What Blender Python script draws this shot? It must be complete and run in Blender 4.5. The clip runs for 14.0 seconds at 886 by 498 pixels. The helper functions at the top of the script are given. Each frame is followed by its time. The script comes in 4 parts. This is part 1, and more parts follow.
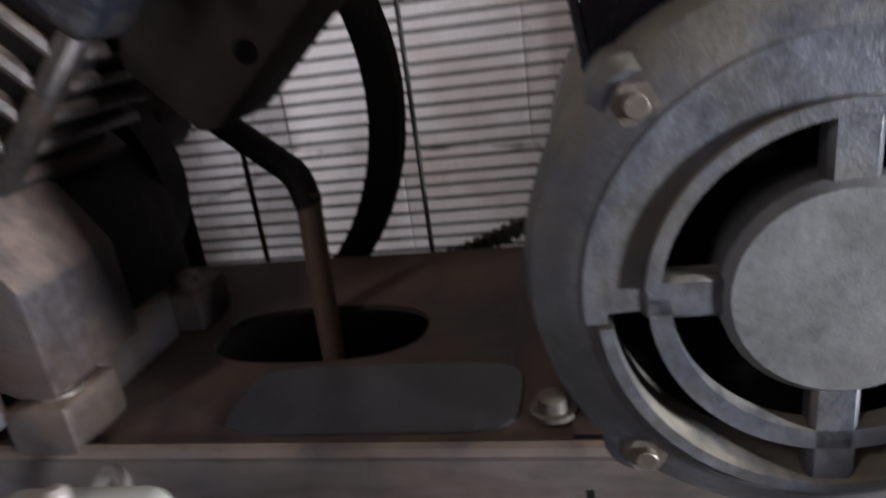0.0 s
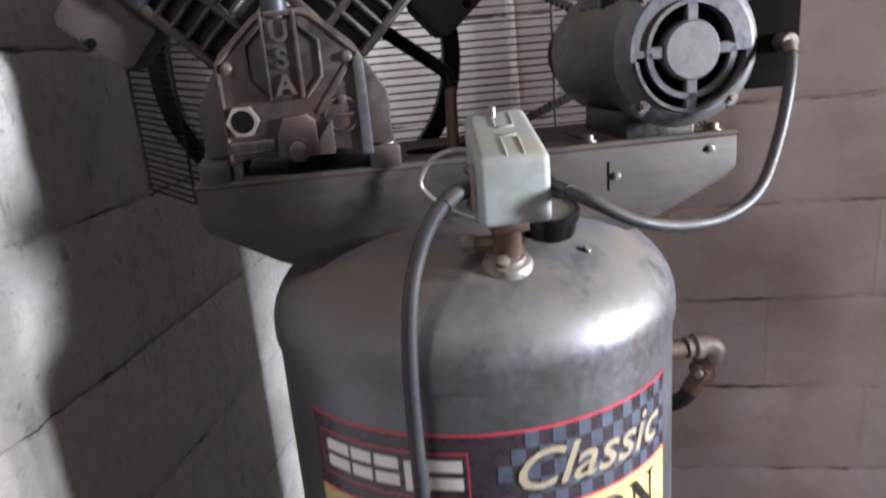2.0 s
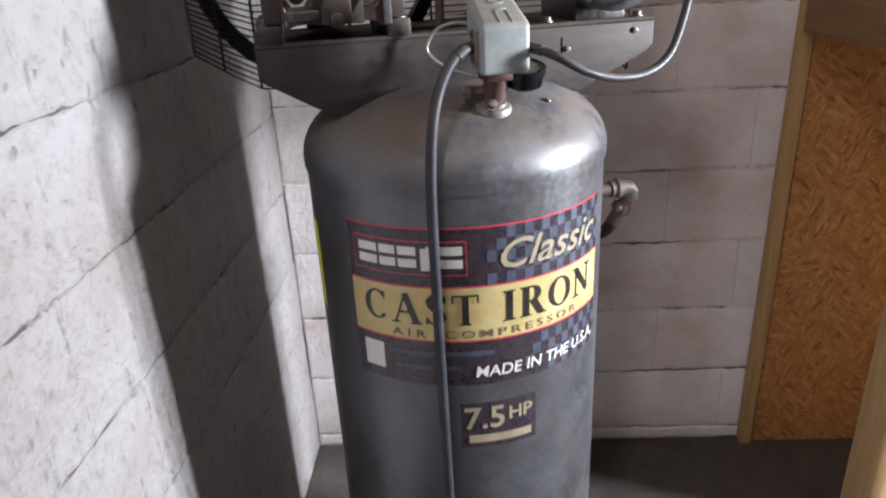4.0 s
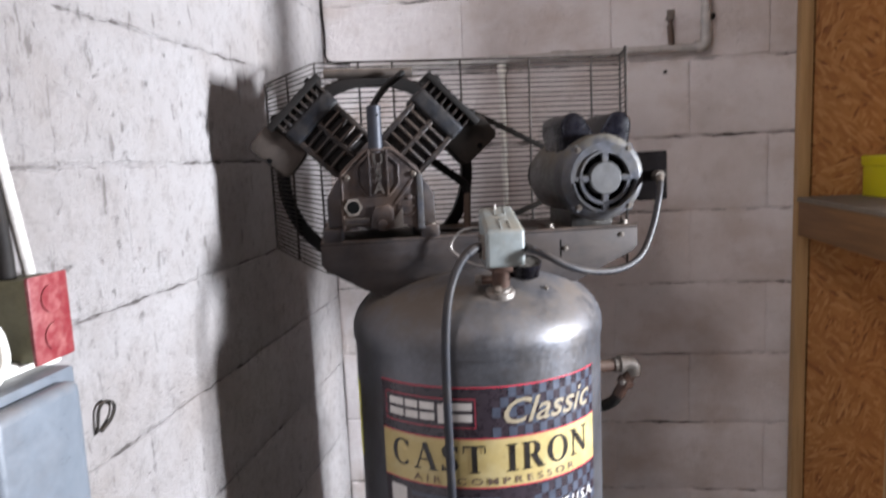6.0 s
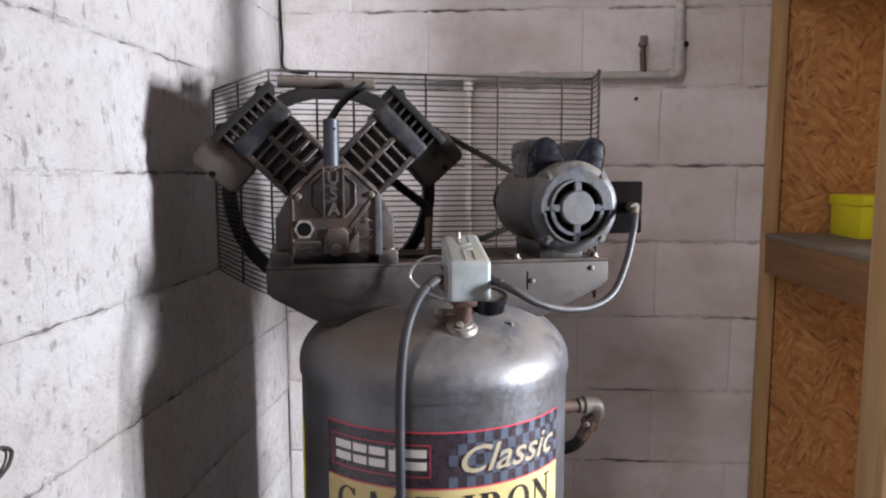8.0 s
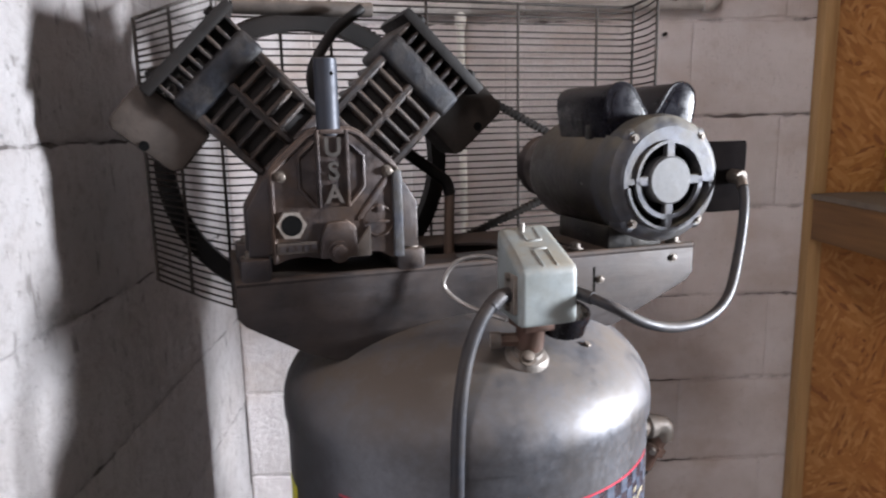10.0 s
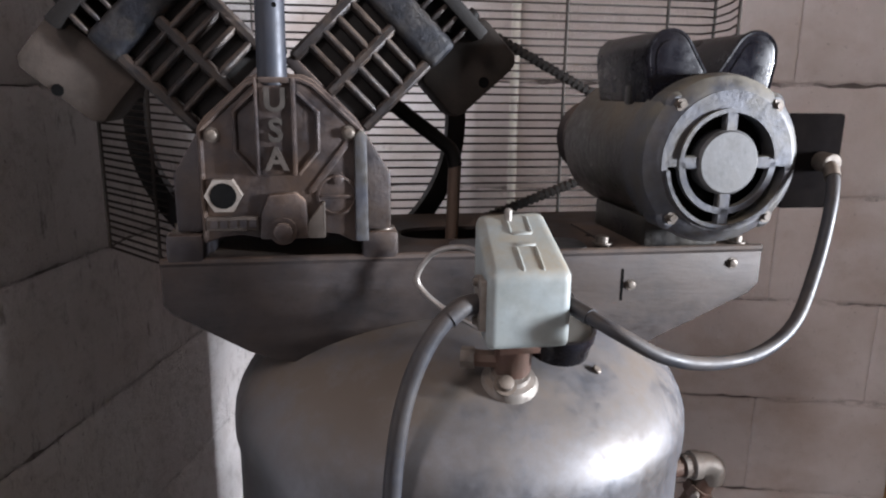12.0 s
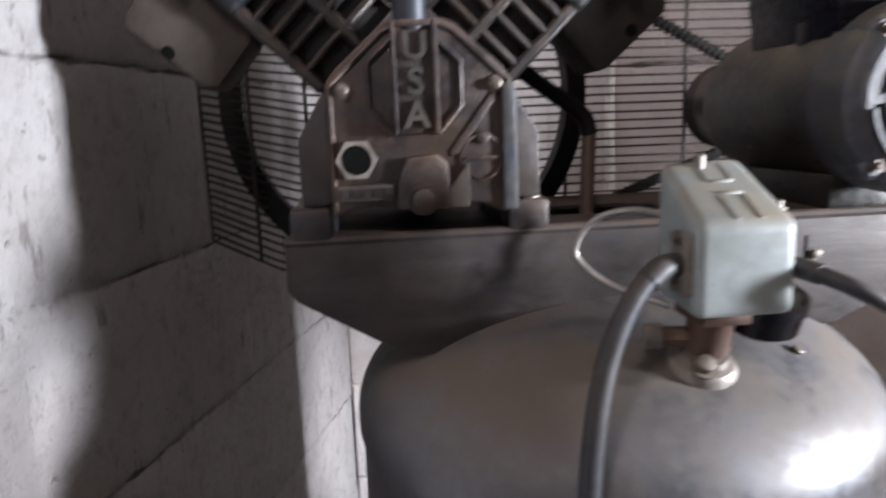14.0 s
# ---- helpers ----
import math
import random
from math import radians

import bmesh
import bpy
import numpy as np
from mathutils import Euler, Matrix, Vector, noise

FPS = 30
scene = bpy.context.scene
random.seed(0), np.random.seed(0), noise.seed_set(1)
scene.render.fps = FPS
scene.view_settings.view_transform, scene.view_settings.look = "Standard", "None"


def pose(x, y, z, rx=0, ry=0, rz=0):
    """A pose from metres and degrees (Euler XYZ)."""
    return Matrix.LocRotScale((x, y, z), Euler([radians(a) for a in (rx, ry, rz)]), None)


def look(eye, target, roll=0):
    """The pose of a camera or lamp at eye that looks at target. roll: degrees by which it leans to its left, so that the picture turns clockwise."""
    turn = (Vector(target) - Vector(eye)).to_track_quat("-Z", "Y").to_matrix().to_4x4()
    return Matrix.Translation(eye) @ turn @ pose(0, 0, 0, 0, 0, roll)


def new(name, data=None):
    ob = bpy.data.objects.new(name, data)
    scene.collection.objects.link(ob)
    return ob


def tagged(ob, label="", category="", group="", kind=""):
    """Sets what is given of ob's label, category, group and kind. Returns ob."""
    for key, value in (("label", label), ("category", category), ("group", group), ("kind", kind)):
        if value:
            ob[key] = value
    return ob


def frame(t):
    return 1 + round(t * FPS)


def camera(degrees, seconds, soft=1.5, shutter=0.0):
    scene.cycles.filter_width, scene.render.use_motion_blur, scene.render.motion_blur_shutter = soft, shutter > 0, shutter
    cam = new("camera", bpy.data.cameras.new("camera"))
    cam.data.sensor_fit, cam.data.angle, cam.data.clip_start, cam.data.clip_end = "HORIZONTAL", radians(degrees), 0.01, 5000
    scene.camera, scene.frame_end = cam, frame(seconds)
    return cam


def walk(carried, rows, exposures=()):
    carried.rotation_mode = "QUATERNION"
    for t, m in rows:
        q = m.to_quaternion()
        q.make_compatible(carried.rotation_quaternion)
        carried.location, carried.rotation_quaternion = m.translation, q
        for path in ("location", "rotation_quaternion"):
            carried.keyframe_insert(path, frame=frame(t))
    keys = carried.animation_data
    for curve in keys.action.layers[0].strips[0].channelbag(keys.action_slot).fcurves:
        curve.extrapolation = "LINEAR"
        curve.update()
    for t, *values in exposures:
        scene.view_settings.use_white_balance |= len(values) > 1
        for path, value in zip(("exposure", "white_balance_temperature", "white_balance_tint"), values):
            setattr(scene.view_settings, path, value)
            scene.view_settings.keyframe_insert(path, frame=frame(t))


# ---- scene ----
cam = camera(65.4, 14.0, soft=2.1, shutter=0.6)
PATH = [
    (0, (0.2391, -0.2538, 1.4503), (-0.6503, 1.3956, 0.7514), -7.94),
    (0.2, (0.2331, -0.2842, 1.4566), (-0.6576, 1.4062, 0.8656), -7.43),
    (0.5, (0.2065, -0.3514, 1.4701), (-0.6769, 1.3616, 0.9362), -8.70),
    (0.8, (0.1346, -0.4760, 1.4328), (-0.5707, 1.3523, 1.0326), -9.30),
    (1, (0.1269, -0.5327, 1.4316), (-0.4852, 1.3224, 1.0027), -8.74),
    (1.1, (0.1252, -0.5504, 1.4282), (-0.4667, 1.3108, 0.9976), -8.12),
    (1.5, (0.1158, -0.6836, 1.3987), (-0.3127, 1.2165, 0.9451), -5.24),
    (2, (0.1082, -0.8277, 1.3844), (-0.2134, 1.0695, 0.8391), -4.97),
    (2.5, (0.0228, -0.8857, 1.3936), (-0.1974, 0.9932, 0.7445), -3.99),
    (3, (-0.0220, -0.9521, 1.3774), (-0.0533, 0.9005, 0.6243), -3.54),
    (3.2, (-0.0224, -0.9774, 1.3790), (-0.0109, 0.8588, 0.5861), -3.15),
    (5.3, (0.1229, -1.3549, 1.3644), (-0.1899, 0.5127, 0.7206), -3.22),
    (5.5, (0.1239, -1.3633, 1.3857), (-0.1926, 0.5486, 0.8912), -3.15),
    (6, (0.1315, -1.3637, 1.4153), (-0.1469, 0.5995, 1.1539), -2.56),
    (6.5, (0.1403, -1.3434, 1.4271), (-0.0620, 0.6396, 1.2630), -0.42),
    (7, (0.1440, -1.3163, 1.4233), (-0.0369, 0.6688, 1.2606), -0.76),
    (7.5, (0.1338, -1.2982, 1.4203), (-0.0241, 0.6871, 1.2377), -0.52),
    (7.7, (0.1264, -1.2926, 1.4212), (-0.0297, 0.6918, 1.2276), -0.18),
    (9.8, (-0.0456, -0.9202, 1.4564), (-0.0563, 1.0420, 1.0692), -1.05),
    (10, (-0.0600, -0.9140, 1.4408), (0.0101, 1.0525, 1.0830), -1.21),
    (10.5, (-0.0268, -0.8817, 1.4406), (0.0491, 1.0780, 1.0485), 1.30),
    (11, (0.0333, -0.8176, 1.4392), (-0.0083, 1.1420, 1.0414), 0.51),
    (11.5, (0.0584, -0.7695, 1.4340), (-0.1136, 1.1746, 0.9973), 0.06),
    (12, (0.0667, -0.7383, 1.4287), (-0.1609, 1.1969, 0.9778), 0.77),
    (12.5, (0.0770, -0.7359, 1.4300), (-0.1769, 1.1997, 0.9956), 0.92),
    (13, (0.0651, -0.7462, 1.4324), (-0.2221, 1.1953, 1.0476), -1.26),
    (13.5, (0.0227, -0.7264, 1.4036), (-0.2615, 1.2209, 1.0466), -3.63),
    (14, (-0.0416, -0.6776, 1.3614), (-0.3837, 1.2589, 0.9970), -2.15),
]
EXPOSURES = [(0.0, -0.54), (0.8, -0.42), (1.4, -0.3), (2.0, -0.1), (2.5, -0.06), (3.2, -0.1), (5.3, -0.24), (7.7, -0.2), (9.8, -0.06), (14.0, -0.12)]
walk(cam, [(t, look(eye, target, roll)) for t, eye, target, roll in PATH], EXPOSURES)

# ---- light ----
world = bpy.data.worlds.new("world")
scene.world = world
world.use_nodes = True
world.node_tree.nodes["Background"].inputs[0].default_value = (0.75, 0.85, 1.0, 1)
world.node_tree.nodes["Background"].inputs[1].default_value = 0.6


def window_light(name, eye, target, w, h, watts, colour):
    data = bpy.data.lights.new(name, "AREA")
    data.shape, data.size, data.size_y, data.energy, data.color = "RECTANGLE", w, h, watts, colour
    ob = new(name, data)
    ob.matrix_world = look(eye, target)
    return ob


# daylight through the two openings of the room
window_light("window_light", (2.94, -0.42, 1.44), (0.0, -0.02, 1.25), 0.3, 0.55, 540, (0.89, 0.93, 1.02))
window_light("skylight", (-0.352, -1.62, 2.78), (0.45, 0.5, 1.4), 0.19, 0.5, 18, (1.0, 0.895, 0.9))


# ---- materials ----
def node(tree, kind, **values):
    n = tree.nodes.new(kind)
    for key, value in values.items():
        n.inputs[key.replace("_", " ")].default_value = value
    return n


def ramp(tree, source, stops):
    n = tree.nodes.new("ShaderNodeValToRGB")
    while len(n.color_ramp.elements) < len(stops):
        n.color_ramp.elements.new(0.5)
    for el, (at, c) in zip(n.color_ramp.elements, stops):
        el.position = at
        el.color = (*c, 1) if len(c) == 3 else c
    tree.links.new(source, n.inputs[0])
    return n.outputs[0]


def grey(v):
    return (v, v, v)


def mix(tree, fac, a, b):
    n = tree.nodes.new("ShaderNodeMix")
    n.data_type = "RGBA"
    for socket, value in ((n.inputs[0], fac), (n.inputs[6], a), (n.inputs[7], b)):
        if isinstance(value, bpy.types.NodeSocket):
            tree.links.new(value, socket)
        elif isinstance(value, (int, float)):
            socket.default_value = value
        else:
            socket.default_value = (*value, 1)
    return n.outputs[2]


def times(tree, a, b):
    n = tree.nodes.new("ShaderNodeMath")
    n.operation = "MULTIPLY"
    for socket, value in ((n.inputs[0], a), (n.inputs[1], b)):
        if isinstance(value, bpy.types.NodeSocket):
            tree.links.new(value, socket)
        else:
            socket.default_value = value
    return n.outputs[0]


def blank(name):
    m = bpy.data.materials.new(name)
    m.use_nodes = True
    t = m.node_tree
    return m, t, t.nodes["Principled BSDF"], t.nodes.new("ShaderNodeTexCoord").outputs["Object"]


def bumped(t, bsdf, source, strength, distance):
    b = t.nodes.new("ShaderNodeBump")
    b.inputs["Strength"].default_value, b.inputs["Distance"].default_value = strength, distance
    t.links.new(source, b.inputs["Height"])
    t.links.new(b.outputs[0], bsdf.inputs["Normal"])


def noise_of(t, co, scale, detail=4.0, rough=0.6, stretch=None):
    n = node(t, "ShaderNodeTexNoise", Scale=scale, Detail=detail, Roughness=rough)
    if stretch:
        mp = t.nodes.new("ShaderNodeMapping")
        mp.inputs["Scale"].default_value = stretch
        t.links.new(co, mp.inputs[0])
        co = mp.outputs[0]
    t.links.new(co, n.inputs["Vector"])
    return n.outputs[0]


def surface(name, colour, rough=0.6, metal=0.0, worn=None, wear=0.5, grain=60.0, bump=0.15, dust=0.0, dust_colour=(0.2, 0.15, 0.112), spot=0.25, stretch=None, shine=0.5, gloss_spread=0.11, patch_size=9.0, side_dust=0.12, dust_size=20.0):
    """A surface with two scales of variation, wear patches and dust that lies on what faces up."""
    m, t, bsdf, co = blank(name)
    big = noise_of(t, co, patch_size, 7.0, 0.68, stretch)
    fine = noise_of(t, co, grain, 6.0, 0.7, stretch)
    dark = tuple(c * (1 - spot) for c in colour)
    light = tuple(min(1, c * (1 + spot * 0.7)) for c in colour)
    c = ramp(t, fine, [(0.34, dark), (0.66, light)])
    grit = ramp(t, noise_of(t, co, grain * 3.1, 3.0, 0.6), [(0.3, grey(0.55)), (0.42, grey(0))])
    c = mix(t, times(t, grit, min(1.0, 2.2 * spot)), c, tuple(v * 0.35 for v in colour))
    if worn:
        c = mix(t, times(t, ramp(t, big, [(0.45, grey(0)), (0.68, grey(1))]), wear), c, worn)
    r = ramp(t, fine, [(0.3, grey(max(0.03, rough - gloss_spread))), (0.7, grey(min(1, rough + gloss_spread)))])
    if dust:
        g = t.nodes.new("ShaderNodeNewGeometry")
        split = t.nodes.new("ShaderNodeSeparateXYZ")
        t.links.new(g.outputs["Normal"], split.inputs[0])
        up = ramp(t, split.outputs[2], [(0.05, grey(side_dust)), (0.8, grey(1))])
        patch = ramp(t, noise_of(t, co, dust_size, 9.0, 0.72), [(0.36, grey(0.12)), (0.6, grey(1))])
        f = times(t, times(t, up, patch), dust)
        c = mix(t, f, c, dust_colour)
        r = mix(t, f, r, grey(0.95))
        t.links.new(times(t, ramp(t, f, [(0.0, grey(1)), (0.8, grey(0))]), metal), bsdf.inputs["Metallic"])
    else:
        bsdf.inputs["Metallic"].default_value = metal
    bsdf.inputs["Specular IOR Level"].default_value = shine
    t.links.new(c, bsdf.inputs["Base Color"])
    t.links.new(r, bsdf.inputs["Roughness"])
    bumped(t, bsdf, fine, bump, 0.004)
    return m


def painted_block(name, joint=False, coarse=False):
    """White paint brushed on concrete block: soft stains, pits, brush runs, grime and thin cracks in the joints."""
    m, t, bsdf, co = blank(name)
    g = t.nodes.new("ShaderNodeNewGeometry").outputs["Position"]
    tone = 0.9 if coarse else 1.34
    big = noise_of(t, g, 2.3, 6.0, 0.65)
    mid = noise_of(t, g, 13.0, 9.0, 0.74)
    runs = noise_of(t, g, 24.0, 6.0, 0.7, (1.0, 1.0, 0.5))
    fine = noise_of(t, g, 110.0, 6.0, 0.75)
    pits = ramp(t, noise_of(t, g, 52.0, 4.0, 0.65), [(0.25, grey(0)), (0.36, grey(1))])
    specks = ramp(t, noise_of(t, g, 150.0, 2.0, 0.5), [(0.24, grey(0)), (0.29, grey(1))])
    c = ramp(t, big, [(0.3, tuple(tone * v for v in (0.45, 0.405, 0.385))), (0.5, tuple(tone * v for v in (0.56, 0.525, 0.52))), (0.72, tuple(tone * v for v in (0.63, 0.605, 0.605)))])
    c = mix(t, ramp(t, noise_of(t, g, 3.6, 5.0, 0.6, (1.0, 1.0, 1.5)), [(0.5, grey(0)), (0.72, grey(0.3 if coarse else 0.65))]), c, tuple(tone * v for v in (0.36, 0.285, 0.235)))
    c = mix(t, ramp(t, mid, [(0.55, grey(0)), (0.78, grey(0.3 if coarse else 0.5))]), c, tuple(tone * v for v in (0.33, 0.275, 0.245)))
    c = mix(t, ramp(t, pits, [(0.0, grey(0.22 if coarse else 0.1)), (1.0, grey(0))]), c, (0.12, 0.095, 0.08))
    c = mix(t, ramp(t, specks, [(0.0, grey(0.55 if coarse else 0.3)), (1.0, grey(0))]), c, (0.07, 0.055, 0.05))
    if coarse:
        blotch = ramp(t, noise_of(t, g, 34.0, 9.0, 0.78), [(0.5, grey(0)), (0.66, grey(0.4))])
        c = mix(t, blotch, c, (0.2, 0.165, 0.15))
        drips = ramp(t, noise_of(t, g, 44.0, 5.0, 0.7, (1.0, 1.0, 0.3)), [(0.6, grey(0)), (0.68, grey(0.6))])
        c = mix(t, drips, c, (0.13, 0.11, 0.1))
    if joint:
        crack = ramp(t, noise_of(t, g, 6.0, 6.0, 0.7), [(0.44, grey(0)), (0.58, grey(0.9))])
        c = mix(t, crack, c, (0.07, 0.055, 0.05))
    t.links.new(c, bsdf.inputs["Base Color"])
    bsdf.inputs["Roughness"].default_value = 0.8
    h = mix(t, 0.5, mid, runs)
    h = mix(t, 0.25, h, fine)
    h = mix(t, 0.16 if coarse else 0.1, h, pits)
    bumped(t, bsdf, h, 1.0 if coarse else 0.8, 0.075 if coarse else 0.018)
    return m


def wood(name, colour, dark, along):
    m, t, bsdf, co = blank(name)
    stretch = tuple(0.06 if n == along else 1.0 for n in range(3))
    grain = noise_of(t, co, 70.0, 5.0, 0.6, stretch)
    big = noise_of(t, co, 6.0, 3.0, 0.5, stretch)
    c = ramp(t, grain, [(0.3, dark), (0.66, colour)])
    c = mix(t, times(t, big, 0.5), c, tuple(0.7 * v for v in colour))
    t.links.new(c, bsdf.inputs["Base Color"])
    bsdf.inputs["Roughness"].default_value = 0.7
    bumped(t, bsdf, grain, 0.25, 0.003)
    return m


def strand_board(name):
    m, t, bsdf, co = blank(name)
    parts = []
    for k, (rot, sc) in enumerate(((0.25, (8, 6, 27)), (1.25, (9, 6, 30)), (-0.75, (8, 6, 25)))):
        mp = t.nodes.new("ShaderNodeMapping")
        turned, mp.inputs["Scale"].default_value = t.nodes.new("ShaderNodeMapping"), sc
        turned.inputs["Rotation"].default_value = (0, rot, 0)
        t.links.new(co, turned.inputs[0])
        t.links.new(turned.outputs[0], mp.inputs[0])
        v = t.nodes.new("ShaderNodeTexVoronoi")
        t.links.new(mp.outputs[0], v.inputs["Vector"])
        parts.append(v)
    flakes = []
    for v in parts:
        s = t.nodes.new("ShaderNodeSeparateColor")
        t.links.new(v.outputs["Color"], s.inputs[0])
        flakes.append(s.outputs[0])
    pick = ramp(t, noise_of(t, co, 9.0, 3.0, 0.6), [(0.44, grey(0)), (0.47, grey(1))])
    pick_b = ramp(t, noise_of(t, co, 12.0, 3.0, 0.6), [(0.5, grey(0)), (0.53, grey(1))])
    f = mix(t, pick_b, mix(t, pick, flakes[0], flakes[1]), flakes[2])
    c = ramp(t, f, [(0.0, (0.17, 0.066, 0.018)), (0.12, (0.31, 0.13, 0.033)), (0.6, (0.4, 0.185, 0.05)), (0.97, (0.5, 0.265, 0.09))])
    c = mix(t, times(t, noise_of(t, co, 4.0), 0.5), c, (0.28, 0.1, 0.025))
    t.links.new(c, bsdf.inputs["Base Color"])
    bsdf.inputs["Roughness"].default_value = 0.65
    bumped(t, bsdf, f, 0.15, 0.002)
    return m


WALL = painted_block("painted_block")
JOINT = painted_block("painted_joint", True)
ROUGHWALL = painted_block("rough_brushed_block", coarse=True)
ROUGHJOINT = painted_block("rough_brushed_joint", True, True)
CONCRETE = surface("concrete_floor", (0.07, 0.06, 0.052), 0.85, 0, (0.035, 0.03, 0.027), 0.7, 40, 0.4)
PLASTER = surface("old_plaster", (0.075, 0.058, 0.048), 0.85, 0, (0.05, 0.04, 0.033), 0.6, 50, 0.3)
SILVER = surface("silver_paint", (0.112, 0.118, 0.135), 0.31, 0.74, (0.056, 0.05, 0.045), 0.75, 110, 0.03, 0.9, (0.084, 0.064, 0.048), 0.14, gloss_spread=0.06, patch_size=6.5, side_dust=0.18, dust_size=8.0)
DECK = surface("deck_steel", (0.021, 0.02, 0.0225), 0.5, 0.25, (0.009, 0.007, 0.006), 0.9, 60, 0.12, 0.9, (0.09, 0.06, 0.043), 0.35, stretch=(0.5, 1.0, 1.6), patch_size=7, side_dust=0.26, dust_size=11.0, shine=0.3)
CAST = surface("cast_iron", (0.02, 0.02, 0.025), 0.38, 0.45, (0.036, 0.025, 0.018), 0.8, 90, 0.25, 0.75, (0.12, 0.079, 0.056), patch_size=12, side_dust=0.2)
PLATE = surface("cover_casting", (0.024, 0.023, 0.027), 0.32, 0.6, (0.046, 0.029, 0.02), 0.9, 110, 0.25, 0.9, (0.125, 0.08, 0.055), 0.4, patch_size=18, side_dust=0.26, dust_size=24.0)
FIN = surface("finned_casting", (0.012, 0.0122, 0.0145), 0.34, 0.5, (0.045, 0.032, 0.024), 0.9, 120, 0.4, 0.7, (0.09, 0.061, 0.044), 0.5, patch_size=46, side_dust=0.2, dust_size=40.0)
HEAD = surface("rough_head_casting", (0.0065, 0.0078, 0.0115), 0.45, 0.2, (0.036, 0.031, 0.026), 0.6, 110, 0.45, 0.25, (0.07, 0.053, 0.041), 0.5, shine=0.25, patch_size=38, side_dust=0.12, dust_size=40.0)
BLACK = surface("black_casting", (0.006, 0.0055, 0.0055), 0.6, 0.05, (0.012, 0.0095, 0.0085), 0.5, 60, 0.2, 0.12, (0.06, 0.043, 0.032), shine=0.2)
BEIGE = surface("dusty_filter", (0.036, 0.029, 0.025), 0.75, 0, (0.062, 0.049, 0.042), 0.7, 50, 0.2, 0.5, (0.11, 0.084, 0.067), patch_size=16, shine=0.25)
DARKFILTER = surface("dark_brown_filter", (0.012, 0.0095, 0.008), 0.7, 0, (0.026, 0.02, 0.016), 0.7, 50, 0.25, 0.4, (0.07, 0.053, 0.042), patch_size=22, shine=0.2)
MOTOR = surface("motor_paint", (0.0065, 0.0065, 0.0075), 0.34, 0.2, (0.034, 0.029, 0.021), 0.8, 80, 0.25, 1.0, (0.165, 0.134, 0.096), 0.4, patch_size=15, side_dust=0.05, dust_size=10.0)
BELL = surface("motor_bell", (0.042, 0.046, 0.06), 0.4, 0.35, (0.03, 0.027, 0.022), 0.85, 110, 0.2, 0.9, (0.13, 0.113, 0.082), 0.3, patch_size=30, side_dust=0.2, dust_size=28.0, shine=0.4)
HUB = surface("motor_hub", (0.062, 0.062, 0.064), 0.55, 0.2, (0.05, 0.047, 0.043), 0.6, 70, 0.1, patch_size=40)
PLASTIC = surface("black_plastic", (0.004, 0.004, 0.007), 0.26, 0, (0.009, 0.008, 0.008), 0.5, 60, 0.04, 0.22, (0.09, 0.07, 0.05), shine=0.2, side_dust=0.05)
BOXBLACK = surface("black_box_paint", (0.004, 0.0036, 0.004), 0.9, 0, (0.007, 0.006, 0.0055), 0.6, 60, 0.05, 0.05, shine=0.0)
CLEAN = surface("bare_deck_steel", (0.055, 0.055, 0.06), 0.4, 0.4, (0.04, 0.037, 0.035), 0.6, 40, 0.08)
DUSTY = surface("dusty_tube", (0.06, 0.05, 0.044), 0.6, 0.3, (0.04, 0.032, 0.026), 0.6, 60, 0.15, 0.6)
# near-black, stands in for the shade inside holes, slits and vents
HOLESHADE = surface("hole_shade", (0.004, 0.004, 0.004), 0.95, shine=0.02)
BOLT = surface("zinc_bolt", (0.12, 0.105, 0.092), 0.42, 0.7, (0.065, 0.05, 0.04), 0.7, 90, 0.15, 0.4, patch_size=60)
STEELTUBE = surface("breather_steel", (0.02, 0.024, 0.034), 0.5, 0.3, (0.015, 0.015, 0.018), 0.5, 60, 0.08, 0.3, spot=0.15, shine=0.35, patch_size=30)
ALUMINIUM = surface("bright_tube", (0.25, 0.24, 0.23), 0.34, 0.85, (0.2, 0.17, 0.15), 0.5, 60, 0.05, 0.4, spot=0.1, patch_size=40)
COPPER = surface("dusty_copper", (0.12, 0.08, 0.06), 0.55, 0.4, (0.07, 0.052, 0.042), 0.5, 60, 0.1, 0.5)
BRASS = surface("grimy_brass", (0.085, 0.042, 0.03), 0.55, 0.4, (0.06, 0.042, 0.032), 0.7, 60, 0.2, 0.6, patch_size=40)
GALV = surface("galvanised", (0.19, 0.172, 0.155), 0.46, 0.5, (0.12, 0.095, 0.078), 0.7, 60, 0.2, 0.4, patch_size=40)
SWITCH = surface("pale_switch_plastic", (0.165, 0.187, 0.19), 0.42, 0, (0.125, 0.135, 0.126), 0.75, 40, 0.06, 0.95, (0.175, 0.155, 0.118), 0.16, patch_size=26, dust_size=34.0)
CORD = surface("grey_cord", (0.017, 0.019, 0.025), 0.46, 0.05, (0.034, 0.029, 0.025), 0.6, 50, 0.1, 0.45, (0.1, 0.078, 0.06), shine=0.25, patch_size=30)
RUBBER = surface("black_rubber", (0.009, 0.008, 0.008), 0.7, 0, (0.02, 0.017, 0.014), 0.5, 60, 0.2, 0.25, shine=0.2)
WIRE = surface("guard_wire", (0.03, 0.026, 0.023), 0.6, 0.4, (0.07, 0.05, 0.04), 0.5, 80, 0.1, 0.4, (0.13, 0.1, 0.08))
PIPE = surface("grey_pvc_pipe", (0.5, 0.48, 0.46), 0.5, 0, (0.33, 0.29, 0.26), 0.5, 40, 0.05, 0.5, (0.3, 0.26, 0.22))
